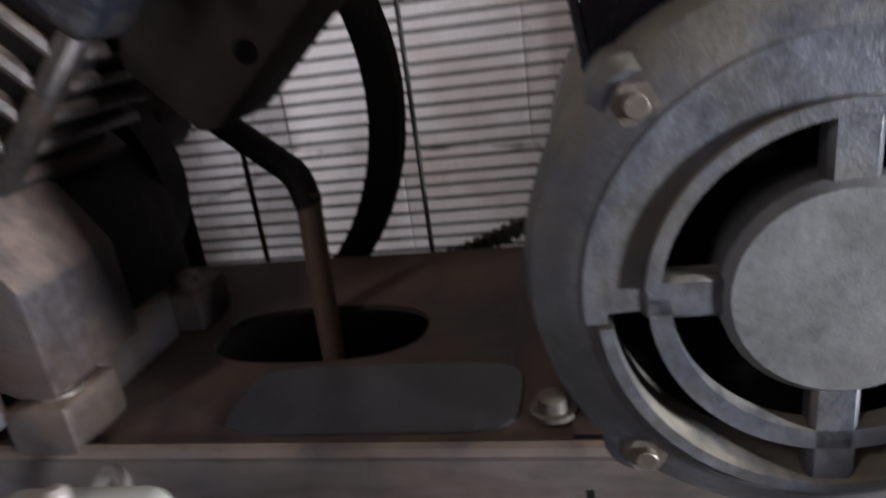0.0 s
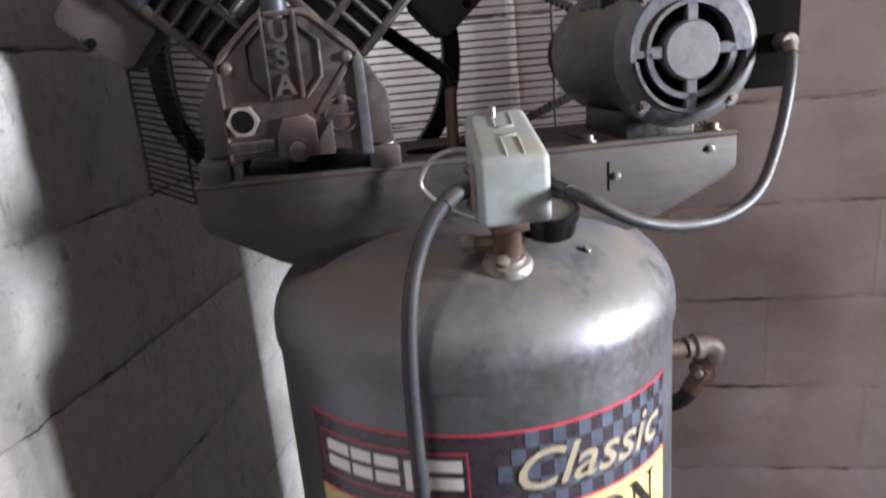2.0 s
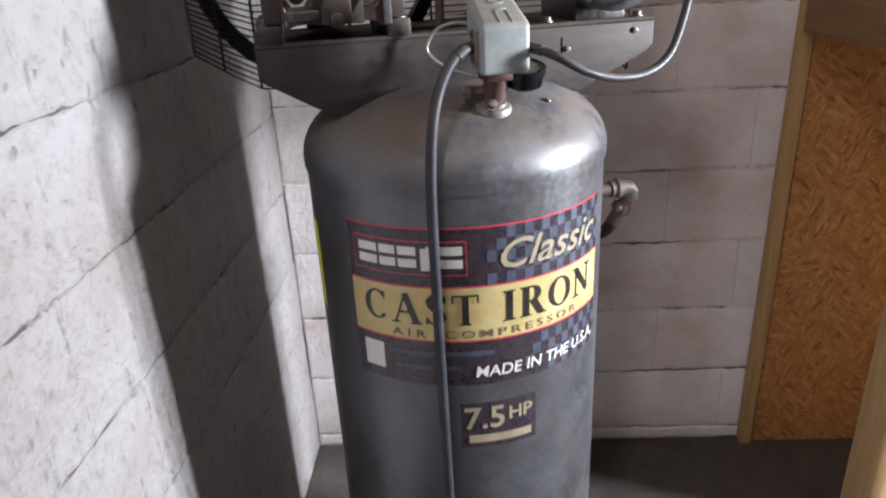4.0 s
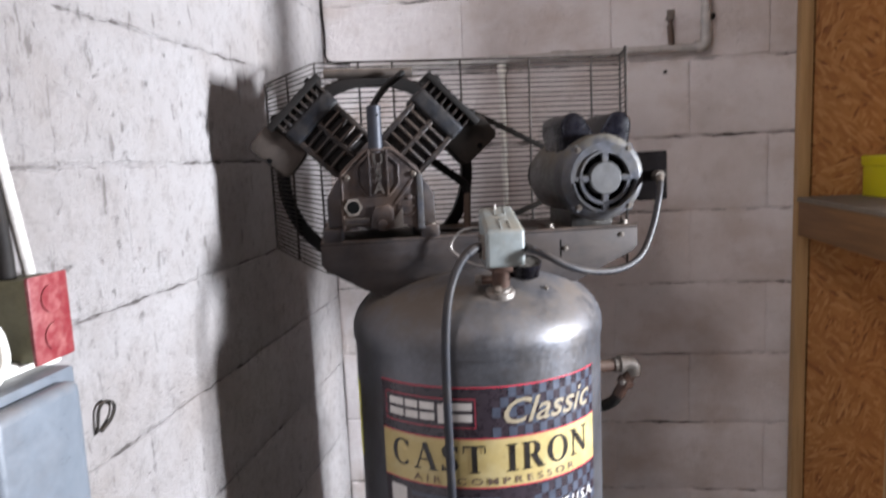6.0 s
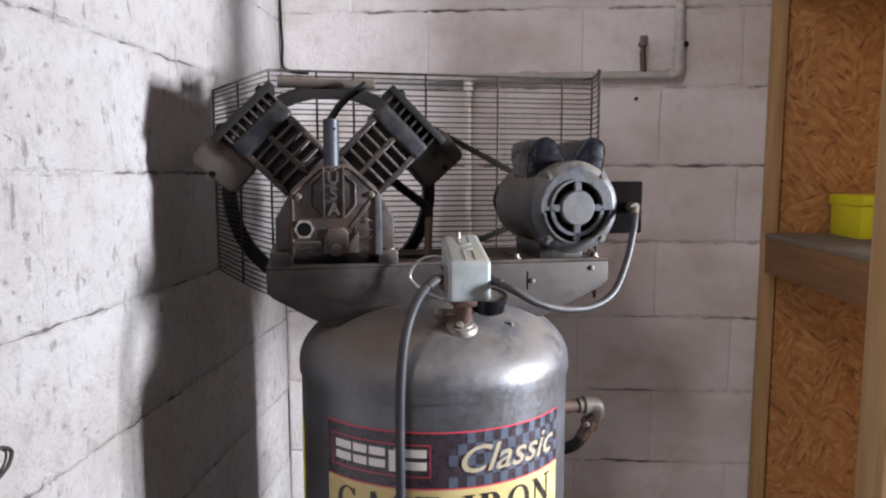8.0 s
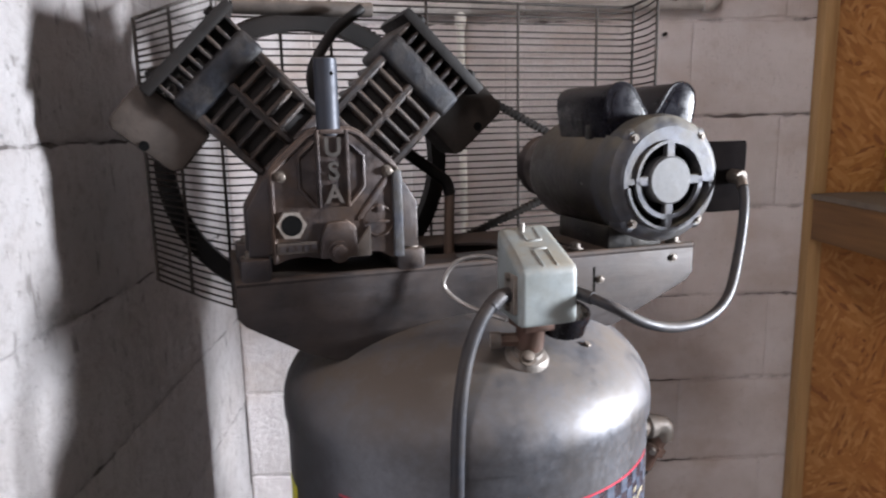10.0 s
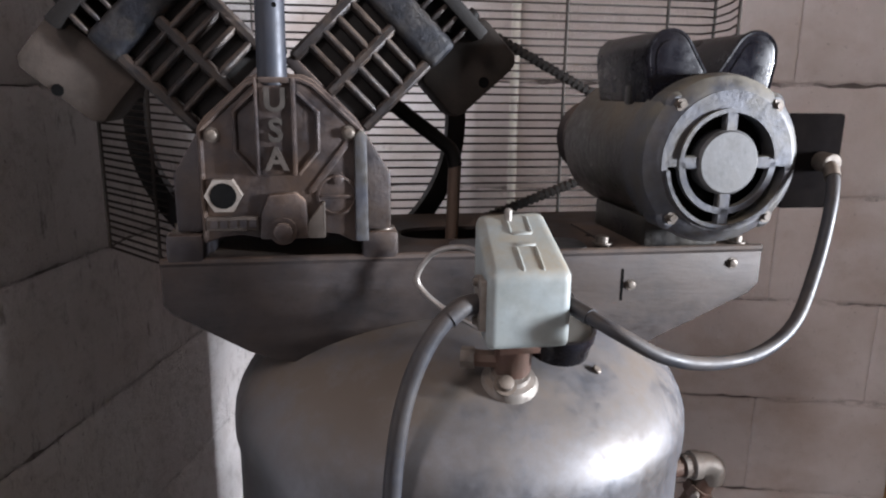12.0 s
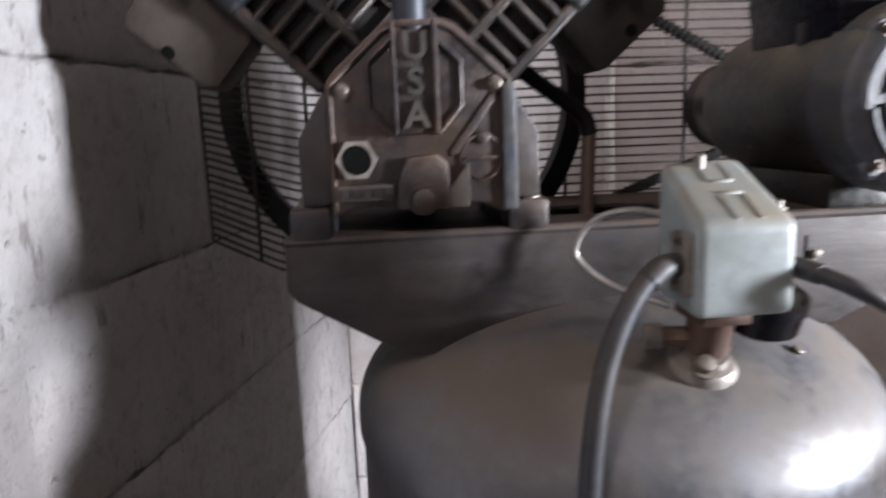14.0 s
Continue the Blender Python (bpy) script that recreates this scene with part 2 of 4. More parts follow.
WHITEPIPE = surface("white_conduit", (0.78, 0.76, 0.7), 0.45, 0, (0.66, 0.62, 0.54), 0.4, 40, 0.05)
STUD = wood("pine_stud", (0.47, 0.29, 0.13), (0.3, 0.165, 0.06), 2)
RAIL = wood("pine_rail", (0.22, 0.105, 0.034), (0.13, 0.06, 0.02), 1)
OSB = strand_board("strand_board")
SHELFTOP = surface("grey_shelf_board", (0.17, 0.135, 0.1), 0.8, 0, (0.11, 0.085, 0.065), 0.5, 40, 0.15)
YELLOW = surface("yellow_plastic", (0.62, 0.58, 0.015), 0.4, 0, (0.5, 0.46, 0.02), 0.3, 40, 0.03, spot=0.06)
GREYBOX = surface("grey_enamel", (0.125, 0.145, 0.17), 0.35, 0.1, (0.095, 0.1, 0.11), 0.4, 50, 0.05, 0.3, spot=0.08)
RED = surface("red_plate", (0.15, 0.013, 0.018), 0.45, 0, (0.3, 0.12, 0.11), 0.6, 90, 0.05, spot=0.1, patch_size=60)
OLIVE = surface("tarnished_box", (0.13, 0.12, 0.07), 0.5, 0.5, (0.2, 0.19, 0.13), 0.5, 50, 0.1)
NAVY = surface("label_dark_print", (0.022, 0.016, 0.022), 0.3, 0, (0.05, 0.04, 0.045), 0.3, 60, 0.02)
SLATE = surface("label_slate_print", (0.045, 0.053, 0.075), 0.35, 0, (0.032, 0.034, 0.045), 0.5, 60, 0.02)
GOLD = surface("label_gold_print", (0.37, 0.29, 0.12), 0.4, 0.15, (0.42, 0.36, 0.2), 0.7, 30, 0.02, spot=0.12, patch_size=20)
PALEGOLD = surface("label_pale_gold_print", (0.27, 0.23, 0.16), 0.4, 0.2, (0.17, 0.14, 0.095), 0.6, 40, 0.02, spot=0.15, patch_size=30)
INK = surface("label_black_print", (0.012, 0.01, 0.009), 0.35)
WHITE = surface("label_white_print", (0.5, 0.48, 0.46), 0.4, 0, (0.4, 0.37, 0.34), 0.5, spot=0.08)
CRIMSON = surface("label_red_print", (0.34, 0.03, 0.05), 0.35, spot=0.08)
GLASS = bpy.data.materials.new("dusty_glass")
GLASS.use_nodes = True
GLASS.node_tree.nodes["Principled BSDF"].inputs["Base Color"].default_value = (0.19, 0.175, 0.155, 1)
GLASS.node_tree.nodes["Principled BSDF"].inputs["Roughness"].default_value = 0.25
GLASS.node_tree.nodes["Principled BSDF"].inputs["Alpha"].default_value = 0.45

# ---- mesh helpers ----
UNIT = pose(0, 0, 0, 0, 0, 16.3)  # the compressor's own frame: u right, v back, about the tank's axis
HOME = Matrix.Identity(4)
base_of = {}


def thing(name, frame_of, base, label, category, group="", kind=""):
    ob = new(name)
    ob.empty_display_size = 0.05
    ob.matrix_world = frame_of @ Matrix.Translation(base)
    base_of[ob] = Vector(base)
    return tagged(ob, label, category, group, kind)


def part(name, bm, material, parent, label="", smooth=True, kind=""):
    """Links a bmesh as one mesh object under a thing or under a part."""
    root = parent if parent in base_of else parent.parent
    base_root = root if root in base_of else root.parent
    bmesh.ops.translate(bm, verts=bm.verts, vec=-base_of[base_root])
    ob = solid(name, bm, material, smooth)
    ob.parent = parent
    return tagged(ob, label, kind=kind)


def solid(name, bm, material, smooth=True):
    bmesh.ops.recalc_face_normals(bm, faces=bm.faces)
    mesh = bpy.data.meshes.new(name)
    bm.to_mesh(mesh)
    bm.free()
    mesh.materials.append(material)
    if smooth:
        mesh.polygons.foreach_set("use_smooth", [True] * len(mesh.polygons))
        mesh.set_sharp_from_angle(angle=radians(38))
    return new(name, mesh)


def bevel(bm, width, segments=2, edges=None, angle=30):
    es = edges or [e for e in bm.edges if len(e.link_faces) == 2 and e.calc_face_angle(0) > radians(angle)]
    bmesh.ops.bevel(bm, geom=es, offset=width, segments=segments, affect="EDGES", profile=0.6)
    return bm


def box(x0, x1, y0, y1, z0, z1, round_by=0.0, segments=2):
    bm = bmesh.new()
    bmesh.ops.create_cube(bm, size=1, matrix=Matrix.Translation(((x0 + x1) / 2, (y0 + y1) / 2, (z0 + z1) / 2)) @ Matrix.Diagonal((x1 - x0, y1 - y0, z1 - z0, 1)))
    return bevel(bm, round_by, segments) if round_by else bm


def prism(points, v0, v1, round_by=0.0):
    """A (u, z) outline drawn out from v0 to v1."""
    bm = bmesh.new()
    a = [bm.verts.new((u, v0, z)) for u, z in points]
    b = [bm.verts.new((u, v1, z)) for u, z in points]
    bm.faces.new(a), bm.faces.new(b[::-1])
    for i in range(len(a)):
        j = (i + 1) % len(a)
        bm.faces.new((a[i], b[i], b[j], a[j]))
    bmesh.ops.recalc_face_normals(bm, faces=bm.faces)
    return bevel(bm, round_by) if round_by else bm


def axis_pose(p, way):
    return Matrix.Translation(p) @ Vector(way).to_track_quat("Z", "Y").to_matrix().to_4x4()


def lathe(profile, p=(0, 0, 0), way=(0, 0, 1), seg=32):
    """Rows of (radius, height) turned about the axis through p along way."""
    bm = bmesh.new()
    rings = []
    for r, h in profile:
        if r < 1e-6:
            rings.append([bm.verts.new((0, 0, h))])
        else:
            rings.append([bm.verts.new((r * math.cos(k * math.tau / seg), r * math.sin(k * math.tau / seg), h)) for k in range(seg)])
    for a, b in zip(rings, rings[1:]):
        for k in range(seg):
            j = (k + 1) % seg
            quad = [a[k % len(a)], a[j % len(a)], b[j % len(b)], b[k % len(b)]]
            quad = list(dict.fromkeys(quad))
            if len(quad) > 2:
                bm.faces.new(quad)
    bm.transform(axis_pose(p, way))
    return bm


def rod(p, q, r, seg=16, chamfer=0.0):
    length = (Vector(q) - Vector(p)).length
    c = chamfer or r * 0.08
    return lathe([(0, 0), (r - c, 0), (r, c), (r, length - c), (r - c, length), (0, length)], p, Vector(q) - Vector(p), seg)


def smooth_line(points, steps=8):
    pts = [Vector(p) for p in points]
    ext = [2 * pts[0] - pts[1], *pts, 2 * pts[-1] - pts[-2]]
    out = []
    for a, b, c, d in zip(ext, ext[1:], ext[2:], ext[3:]):
        for k in range(steps):
            s = k / steps
            out.append(0.5 * (2 * b + (c - a) * s + (2 * a - 5 * b + 4 * c - d) * s * s + (3 * b - a - 3 * c + d) * s**3))
    return out + [pts[-1]]


def tube(points, r, seg=10, steps=8, bm=None, closed=False):
    line = smooth_line(points, steps) if steps else [Vector(p) for p in points]
    bm = bm or bmesh.new()
    rings, side = [], None
    for i, p in enumerate(line):
        way = (line[min(i + 1, len(line) - 1)] - line[max(i - 1, 0)]).normalized()
        if side is None:
            side = way.orthogonal().normalized()
        side = (side - way * side.dot(way)).normalized()
        up = way.cross(side)
        rings.append([bm.verts.new(p + r * (math.cos(k * math.tau / seg) * side + math.sin(k * math.tau / seg) * up)) for k in range(seg)])
    for a, b in zip(rings, rings[1:]):
        for k in range(seg):
            bm.faces.new((a[k], a[(k + 1) % seg], b[(k + 1) % seg], b[k]))
    bm.faces.new(rings[0][::-1]), bm.faces.new(rings[-1])
    return bm


def hexagon(p, way, r, depth, hole=0.0):
    bm = lathe([(hole, depth), (r, depth), (r, 0), (hole, 0)] + ([(hole, depth)] if hole else []), p, way, 6)
    return bm


def bolt_head(p, way, r=0.008, depth=0.006):
    bm = lathe([(0, 0), (r * 1.5, 0), (r * 1.5, depth * 0.25), (r, depth * 0.25), (r, depth * 0.9), (r * 0.8, depth), (0, depth)], p, way, 12)
    return bm


def joined(*bms):
    out = bmesh.new()
    for bm in bms:
        mesh = bpy.data.meshes.new("joint")
        bm.to_mesh(mesh)
        bm.free()
        out.from_mesh(mesh)
        bpy.data.meshes.remove(mesh)
    return out


def letters(text, size, bold=0.0, shear=0.0, extrude=0.0, space=1.0):
    """The built-in font's letters as a bmesh in the x, y plane, centred."""
    curve = bpy.data.curves.new("letters", "FONT")
    curve.body, curve.size, curve.offset, curve.shear, curve.extrude, curve.space_character = text, size, bold, shear, extrude, space
    curve.align_x, curve.align_y, curve.resolution_u = "CENTER", "CENTER", 3
    ob = bpy.data.objects.new("letters", curve)
    scene.collection.objects.link(ob)
    mesh = bpy.data.meshes.new_from_object(ob.evaluated_get(bpy.context.evaluated_depsgraph_get()))
    bm = bmesh.new()
    bm.from_mesh(mesh)
    bpy.data.objects.remove(ob)
    bpy.data.meshes.remove(mesh)
    bpy.data.curves.remove(curve)
    return bm


def ribbon(bm, points, z):
    """A flat stroke along (x, y, half width) rows."""
    rows = []
    for k, (x, y, w) in enumerate(points):
        (xa, ya, _), (xb, yb, _) = points[max(0, k - 1)], points[min(len(points) - 1, k + 1)]
        d = Vector((xb - xa, yb - ya)).normalized()
        rows.append((bm.verts.new((x - d.y * w, y + d.x * w, z)), bm.verts.new((x + d.y * w, y - d.x * w, z))))
    for (a, b), (c, d) in zip(rows, rows[1:]):
        bm.faces.new((a, b, d, c))


def arc(cx, cy, rx, ry, a0, a1, thick, thin, n=22):
    """Points of a curved stroke, thick where it runs upright and thin where it lies."""
    out = []
    for k in range(n + 1):
        a = radians(a0 + (a1 - a0) * k / n)
        out.append((cx + rx * math.cos(a), cy + ry * math.sin(a), thin + (thick - thin) * math.cos(a) ** 2))
    return out


def roman_word(word, height, squeeze=1.0, gap=0.12):
    """Bold Roman capitals with serifs, one unit high, centred in the x, y plane."""
    B, T, F = 0.1, 0.032, 0.028  # half widths of stems, hairlines and serifs
    shapes_of = {
        "C": (0.82, [arc(0.44, 0, 0.34, 0.47, 42, 318, B, T), [(0.70, 0.22, F), (0.70, 0.47, F)]]),
        "O": (0.92, [arc(0.46, 0, 0.36, 0.47, 0, 360, B, T, 32)]),
        "A": (0.92, [[(0.13, -0.47, T), (0.46, 0.5, T)], [(0.45, 0.5, B), (0.78, -0.47, B)], [(0.26, -0.12, T), (0.62, -0.12, T)], [(0.0, -0.475, F), (0.28, -0.475, F)], [(0.6, -0.475, F), (0.94, -0.475, F)]]),
        "S": (0.68, [[(0.59, 0.3, 0.03), (0.53, 0.42, 0.035), (0.38, 0.48, 0.04), (0.22, 0.44, 0.06), (0.13, 0.3, 0.085), (0.19, 0.14, 0.1), (0.34, 0.02, 0.11), (0.5, -0.11, 0.1), (0.56, -0.27, 0.085), (0.48, -0.41, 0.06), (0.32, -0.475, 0.04), (0.16, -0.42, 0.035), (0.08, -0.28, 0.03)], [(0.6, 0.24, F), (0.6, 0.48, F)], [(0.07, -0.24, F), (0.07, -0.48, F)]]),
        "T": (0.8, [[(0.4, -0.47, B), (0.4, 0.47, B)], [(0.02, 0.465, T), (0.78, 0.465, T)], [(0.035, 0.22, F), (0.035, 0.47, F)], [(0.765, 0.22, F), (0.765, 0.47, F)], [(0.23, -0.475, F), (0.57, -0.475, F)]]),
        "I": (0.42, [[(0.21, -0.47, B), (0.21, 0.47, B)], [(0.03, -0.475, F), (0.39, -0.475, F)], [(0.03, 0.475, F), (0.39, 0.475, F)]]),
        "R": (0.88, [[(0.2, -0.47, B), (0.2, 0.47, B)], [(0.03, -0.475, F), (0.37, -0.475, F)], [(0.03, 0.475, F), (0.22, 0.475, F)], [(0.2, 0.47, T)] + arc(0.4, 0.235, 0.21, 0.235, 90, -90, B, T, 12) + [(0.2, 0.0, T)], [(0.44, 0.02, B), (0.72, -0.47, B)], [(0.62, -0.475, F), (0.9, -0.475, F)]]),
        "N": (0.96, [[(0.17, -0.47, T), (0.17, 0.47, T)], [(0.8, -0.47, T), (0.8, 0.47, T)], [(0.16, 0.44, B), (0.8, -0.42, B)], [(0.02, -0.475, F), (0.33, -0.475, F)], [(0.0, 0.475, F), (0.22, 0.475, F)], [(0.65, 0.475, F), (0.96, 0.475, F)]]),
    }
    bm = bmesh.new()
    total = sum(shapes_of[ch][0] for ch in word) + gap * (len(word) - 1)
    at = -total / 2
    for ch in word:
        wide, strokes = shapes_of[ch]
        for k, stroke in enumerate(strokes):
            fine_rows = []
            for (xa, ya, wa), (xb, yb, wb) in zip(stroke, stroke[1:]):
                fine_rows += [(at + xa + (xb - xa) * f, ya + (yb - ya) * f, wa + (wb - wa) * f) for f in (0, 0.34, 0.67)]
            xe, ye, we = stroke[-1]
            ribbon(bm, fine_rows + [(at + xe, ye, we)], 0.0)
            for v in list(bm.verts)[-2 * (len(fine_rows) + 1):]:
                v.co.z = 0.00012 * k / height
        at += wide + gap
    bm.transform(Matrix.Diagonal((height * squeeze, height, height, 1)))
    return bm


TANK_R = 0.2443


def on_tank(bm, angle, z, proud, scale=(1, 1)):
    """Bends a flat x, y bmesh round the tank: angle in degrees from its front, towards +u."""
    for v in bm.verts:
        a = radians(angle) + v.co.x * scale[0] / TANK_R
        r = TANK_R + proud + v.co.z
        v.co = (r * math.sin(a), -r * math.cos(a), z + v.co.y * scale[1])
    return bm


def patch(a0, a1, z0, z1, proud, step=3.0):
    n = max(1, round((a1 - a0) / step))
    bm = bmesh.new()
    r0, r1 = TANK_R - 0.0005, TANK_R + proud
    rows = []
    for k in range(n + 1):
        a = radians(a0 + (a1 - a0) * k / n)
        s, c = math.sin(a), -math.cos(a)
        rows.append([bm.verts.new((r * s, r * c, z)) for r, z in ((r0, z0), (r1, z0), (r1, z1), (r0, z1))])
    for a, b in zip(rows, rows[1:]):
        for k in range(3):
            bm.faces.new((a[k], b[k], b[k + 1], a[k + 1]))
    bm.faces.new(rows[0]), bm.faces.new(rows[-1][::-1])
    return bm


# ---- structure ----
WX, WY, FLOOR, PX = -0.468, 0.603, -0.015, 0.808
COURSE, BLOCK = 0.2025, 0.4065


def structure(name, bm, material, label, category):
    return tagged(solid(name, bm, material, False), label, category, kind="structure")


structure("floor", box(-0.7, 4.7, -4.7, 0.9, FLOOR - 0.1, FLOOR), CONCRETE, "dark dusty concrete garage floor", "floor")
HX0, HX1, HY0, HY1 = -0.466, -0.22, -1.92, -1.32  # the rooflight's opening
structure("ceiling", joined(box(-0.7, HX0, -4.7, 0.9, 2.75, 2.85), box(HX1, 4.7, -4.7, 0.9, 2.75, 2.85), box(HX0, HX1, -4.7, HY0, 2.75, 2.85), box(HX0, HX1, HY1, 0.9, 2.75, 2.85)), PLASTER, "dull grey plaster ceiling with a small rooflight", "ceiling")
wall_north = structure("wall_north", box(-0.7, 4.7, WY + 0.002, WY + 0.2, FLOOR, 2.75), JOINT, "white painted concrete block wall with cracked joints", "wall")
wall_west = structure("wall_west", box(-0.7, WX - 0.002, -4.7, WY + 0.002, FLOOR, 2.75), ROUGHJOINT, "white painted concrete block wall in strong side light", "wall")


def wall_with_hole(name, along, at, lo, hi, a0, a1, z0, z1, label):
    pieces = []
    for p0, p1, q0, q1 in ((lo, a0, FLOOR, 2.75), (a1, hi, FLOOR, 2.75), (a0, a1, FLOOR, z0), (a0, a1, z1, 2.75)):
        pieces.append(box(at, at + 0.2, p0, p1, q0, q1) if along == "y" else box(p0, p1, at - 0.2, at, q0, q1))
    return structure(name, joined(*pieces), PLASTER, label, "wall")


wall_with_hole("wall_east", "y", 3.0, -4.7, WY, -0.6, -0.24, 1.13, 1.75, "plain grey plaster wall with a window opening")
structure("wall_south", box(-0.7, 4.5, -2.85, -2.65, FLOOR, 2.75), PLASTER, "plain grey plaster wall behind", "wall")

# ---- compressor tank ----
tank = thing("air_tank", UNIT, (0, 0, FLOOR), "silver painted vertical steel air receiver, dusty, on the floor", "air tank")
dome = [(TANK_R + 0.0035, 1.076), (TANK_R + 0.0035, 1.09)] + [(TANK_R * math.sin(a) + 0.0035 * math.sin(a), 1.09 + 0.122 * math.cos(a)) for a in (radians(90 - 6 * k) for k in range(1, 16))]
part("shell", lathe([(0, 0.1), (0.15, 0.11), (0.225, 0.15), (TANK_R, 0.2), (TANK_R, 1.08)], seg=96), SILVER, tank, "silver painted steel shell")
part("top_head", lathe([(TANK_R - 0.004, 1.074), (TANK_R + 0.0035, 1.0745)] + dome[1:], seg=96), SILVER, tank, "dished silver top with brown dust")
part("foot_ring", lathe([(0.215, FLOOR), (0.222, FLOOR), (0.222, 0.16), (0.215, 0.16), (0.215, FLOOR)], seg=64), DECK, tank)
label = part("label", patch(-56.5, 47.5, 0.937, 1.028, 0.0006), NAVY, tank, "dark printed band of the label")
part("label_gold_band", patch(-56.5, 47.5, 0.849, 0.937, 0.0006), GOLD, tank, "gold band lettered in black")
part("label_low_band", patch(-56.5, 47.5, 0.772, 0.849, 0.0006), NAVY, tank, "dark lower band with white lettering")
part("red_line", joined(patch(-56.5, 47.5, 1.0265, 1.029, 0.0009), patch(-56.5, 47.5, 0.936, 0.9385, 0.0009), patch(-56.5, 47.5, 0.8475, 0.85, 0.0009)), CRIMSON, label)
squares = []
for i in range(16):
    for j in range(5):
        a0, z0 = -6 + i * 3.34, 0.9385 + j * 0.0176
        if (i + j) % 2 == 0 and (i + random.random() * 8) > 4:
            squares.append(patch(a0, min(47.5, a0 + 3.34), z0, z0 + 0.0176, 0.001, 2))
for i in range(13):
    for j in range(4):
        a0, z0 = 4 + i * 3.34, 0.773 + j * 0.0176
        if (i + j) % 2 == 0 and (i + random.random() * 9) > 5:
            squares.append(patch(a0, min(47.5, a0 + 3.34), z0, z0 + 0.0176, 0.001, 2))
part("checker_print", joined(*squares), SLATE, label, "slate blue checkered print", kind="stuff")
part("script_word", on_tank(letters("Classic", 0.066, 0.0006, 0.35), 19, 0.981, 0.0016, (1.05, 0.95)), PALEGOLD, label, "pale gold slanted lettering")
for word, at_angle in (("CAST", -30.0), ("IRON", 20.0)):
    part("large_word", on_tank(roman_word(word, 0.049, 1.02), at_angle, 0.901, 0.0014), INK, label, "bold black lettering")
for word, at_angle in (("AIR", -34), ("COMPRESSOR", 5)):
    part("small_word", on_tank(letters(word, 0.022, 0.0002, 0, 0, 1.5), at_angle, 0.86, 0.0014, (1.2, 0.8)), COPPER, label)
part("origin_line", on_tank(letters("MADE IN THE U.S.A.", 0.03, 0.0003, 0.12), 17, 0.794, 0.0016, (0.9, 0.9)), WHITE, label, "white bold lettering")
part("mark_frame", patch(-54, -12.5, 0.956, 1.009, 0.0009), CRIMSON, label, "red edged dark badge")
part("mark_field", patch(-53.6, -12.9, 0.958, 1.007, 0.0012), NAVY, label)
for z0 in (0.968, 0.987):
    for a0, a1 in ((-51.5, -44), (-43, -37), (-36, -29.5)):
        part("mark_bar", patch(a0, a1, z0, z0 + 0.013, 0.0016), WHITE, label)
part("mark_sign", joined(patch(-26, -14, 0.988, 1.001, 0.0016), patch(-25, -14, 0.968, 0.981, 0.0016), patch(-28, -22, 0.964, 0.998, 0.0016)), WHITE, label)
part("emblem", patch(-53, -44.5, 0.79, 0.835, 0.0012), WHITE, label)
for a0, a1, z0 in ((-42, -4, 0.823), (-40, -26, 0.798), (-25, -16, 0.798)):
    part("print_bar", patch(a0, a1, z0, z0 + 0.008, 0.0012), SLATE, label)
power = part("power_sticker", patch(-16.8, 12, 0.655, 0.738, 0.0006), NAVY, tank, "small dark sticker lettered in gold")
part("power_number", on_tank(letters("7.5", 0.055, 0.001), -8, 0.708, 0.0014), PALEGOLD, power)
part("power_unit", on_tank(letters("HP", 0.033, 0.0008), 5.5, 0.712, 0.0014), PALEGOLD, power)
part("power_bar", patch(-14, 10, 0.664, 0.678, 0.0014), PALEGOLD, power)
part("yellow_sticker", patch(-93, -82, 0.84, 0.99, 0.0006), YELLOW, tank, "yellow warning sticker")

# ---- deck that carries pump and motor ----
deck = thing("mounting_deck", UNIT, (0, 0, 1.2), "dusty grey bent steel deck welded on the tank", "mounting plate")
bm = bmesh.new()
d0, d1, top = -0.073, 0.162, 1.268


def ring_verts(n, cu, cv, hu, hv, power_of=2.0):
    out = []
    for k in range(n):
        a = k * math.tau / n
        c, s = math.cos(a), math.sin(a)
        out.append((cu + hu * math.copysign(abs(c) ** (2 / power_of), c), cv + hv * math.copysign(abs(s) ** (2 / power_of), s)))
    return out


# top sheet with a long slot: an inner ring of the slot joined to the sheet's rectangle
inner = ring_verts(32, 0.002, 0.041, 0.066, 0.036, 2.6)
outer = []
for k in range(32):
    a = k * math.tau / 32
    c, s = math.cos(a), math.sin(a)
    f = 1 / max(abs(c), abs(s))
    outer.append((0.0 + 0.12 * c * f, 0.0445 + 0.1175 * s * f))
layers = []
for zz in (top, top - 0.004):
    vi = [bm.verts.new((u, v, zz)) for u, v in inner]
    vo = [bm.verts.new((u, v, zz)) for u, v in outer]
    layers.append((vi, vo))
    for k in range(32):
        j = (k + 1) % 32
        bm.faces.new((vi[k], vi[j], vo[j], vo[k]))
for k in range(32):
    j = (k + 1) % 32
    for ring_top, ring_low in zip(*layers):
        bm.faces.new((ring_top[k], ring_top[j], ring_low[j], ring_low[k]))
for u0, u1 in ((-0.298, -0.1201), (0.1201, 0.312)):
    part("end_sheet", box(u0, u1, d0, d1, top - 0.004, top), DECK, deck, smooth=False)
part("top_sheet", bm, DECK, deck, "dusty top sheet with a long slot", smooth=False)
skirt = [(-0.298, top), (-0.298, 1.228), (-0.29, 1.218), (-0.222, 1.178), (-0.19, 1.166), (-0.15, 1.163), (0.14, 1.163), (0.19, 1.168), (0.215, 1.18), (0.302, 1.219), (0.312, 1.23), (0.312, top)]
part("front_skirt", prism(skirt, d0 - 0.003, d0 + 0.002, 0.0015), DECK, deck, "bent front skirt with a brown dust film")
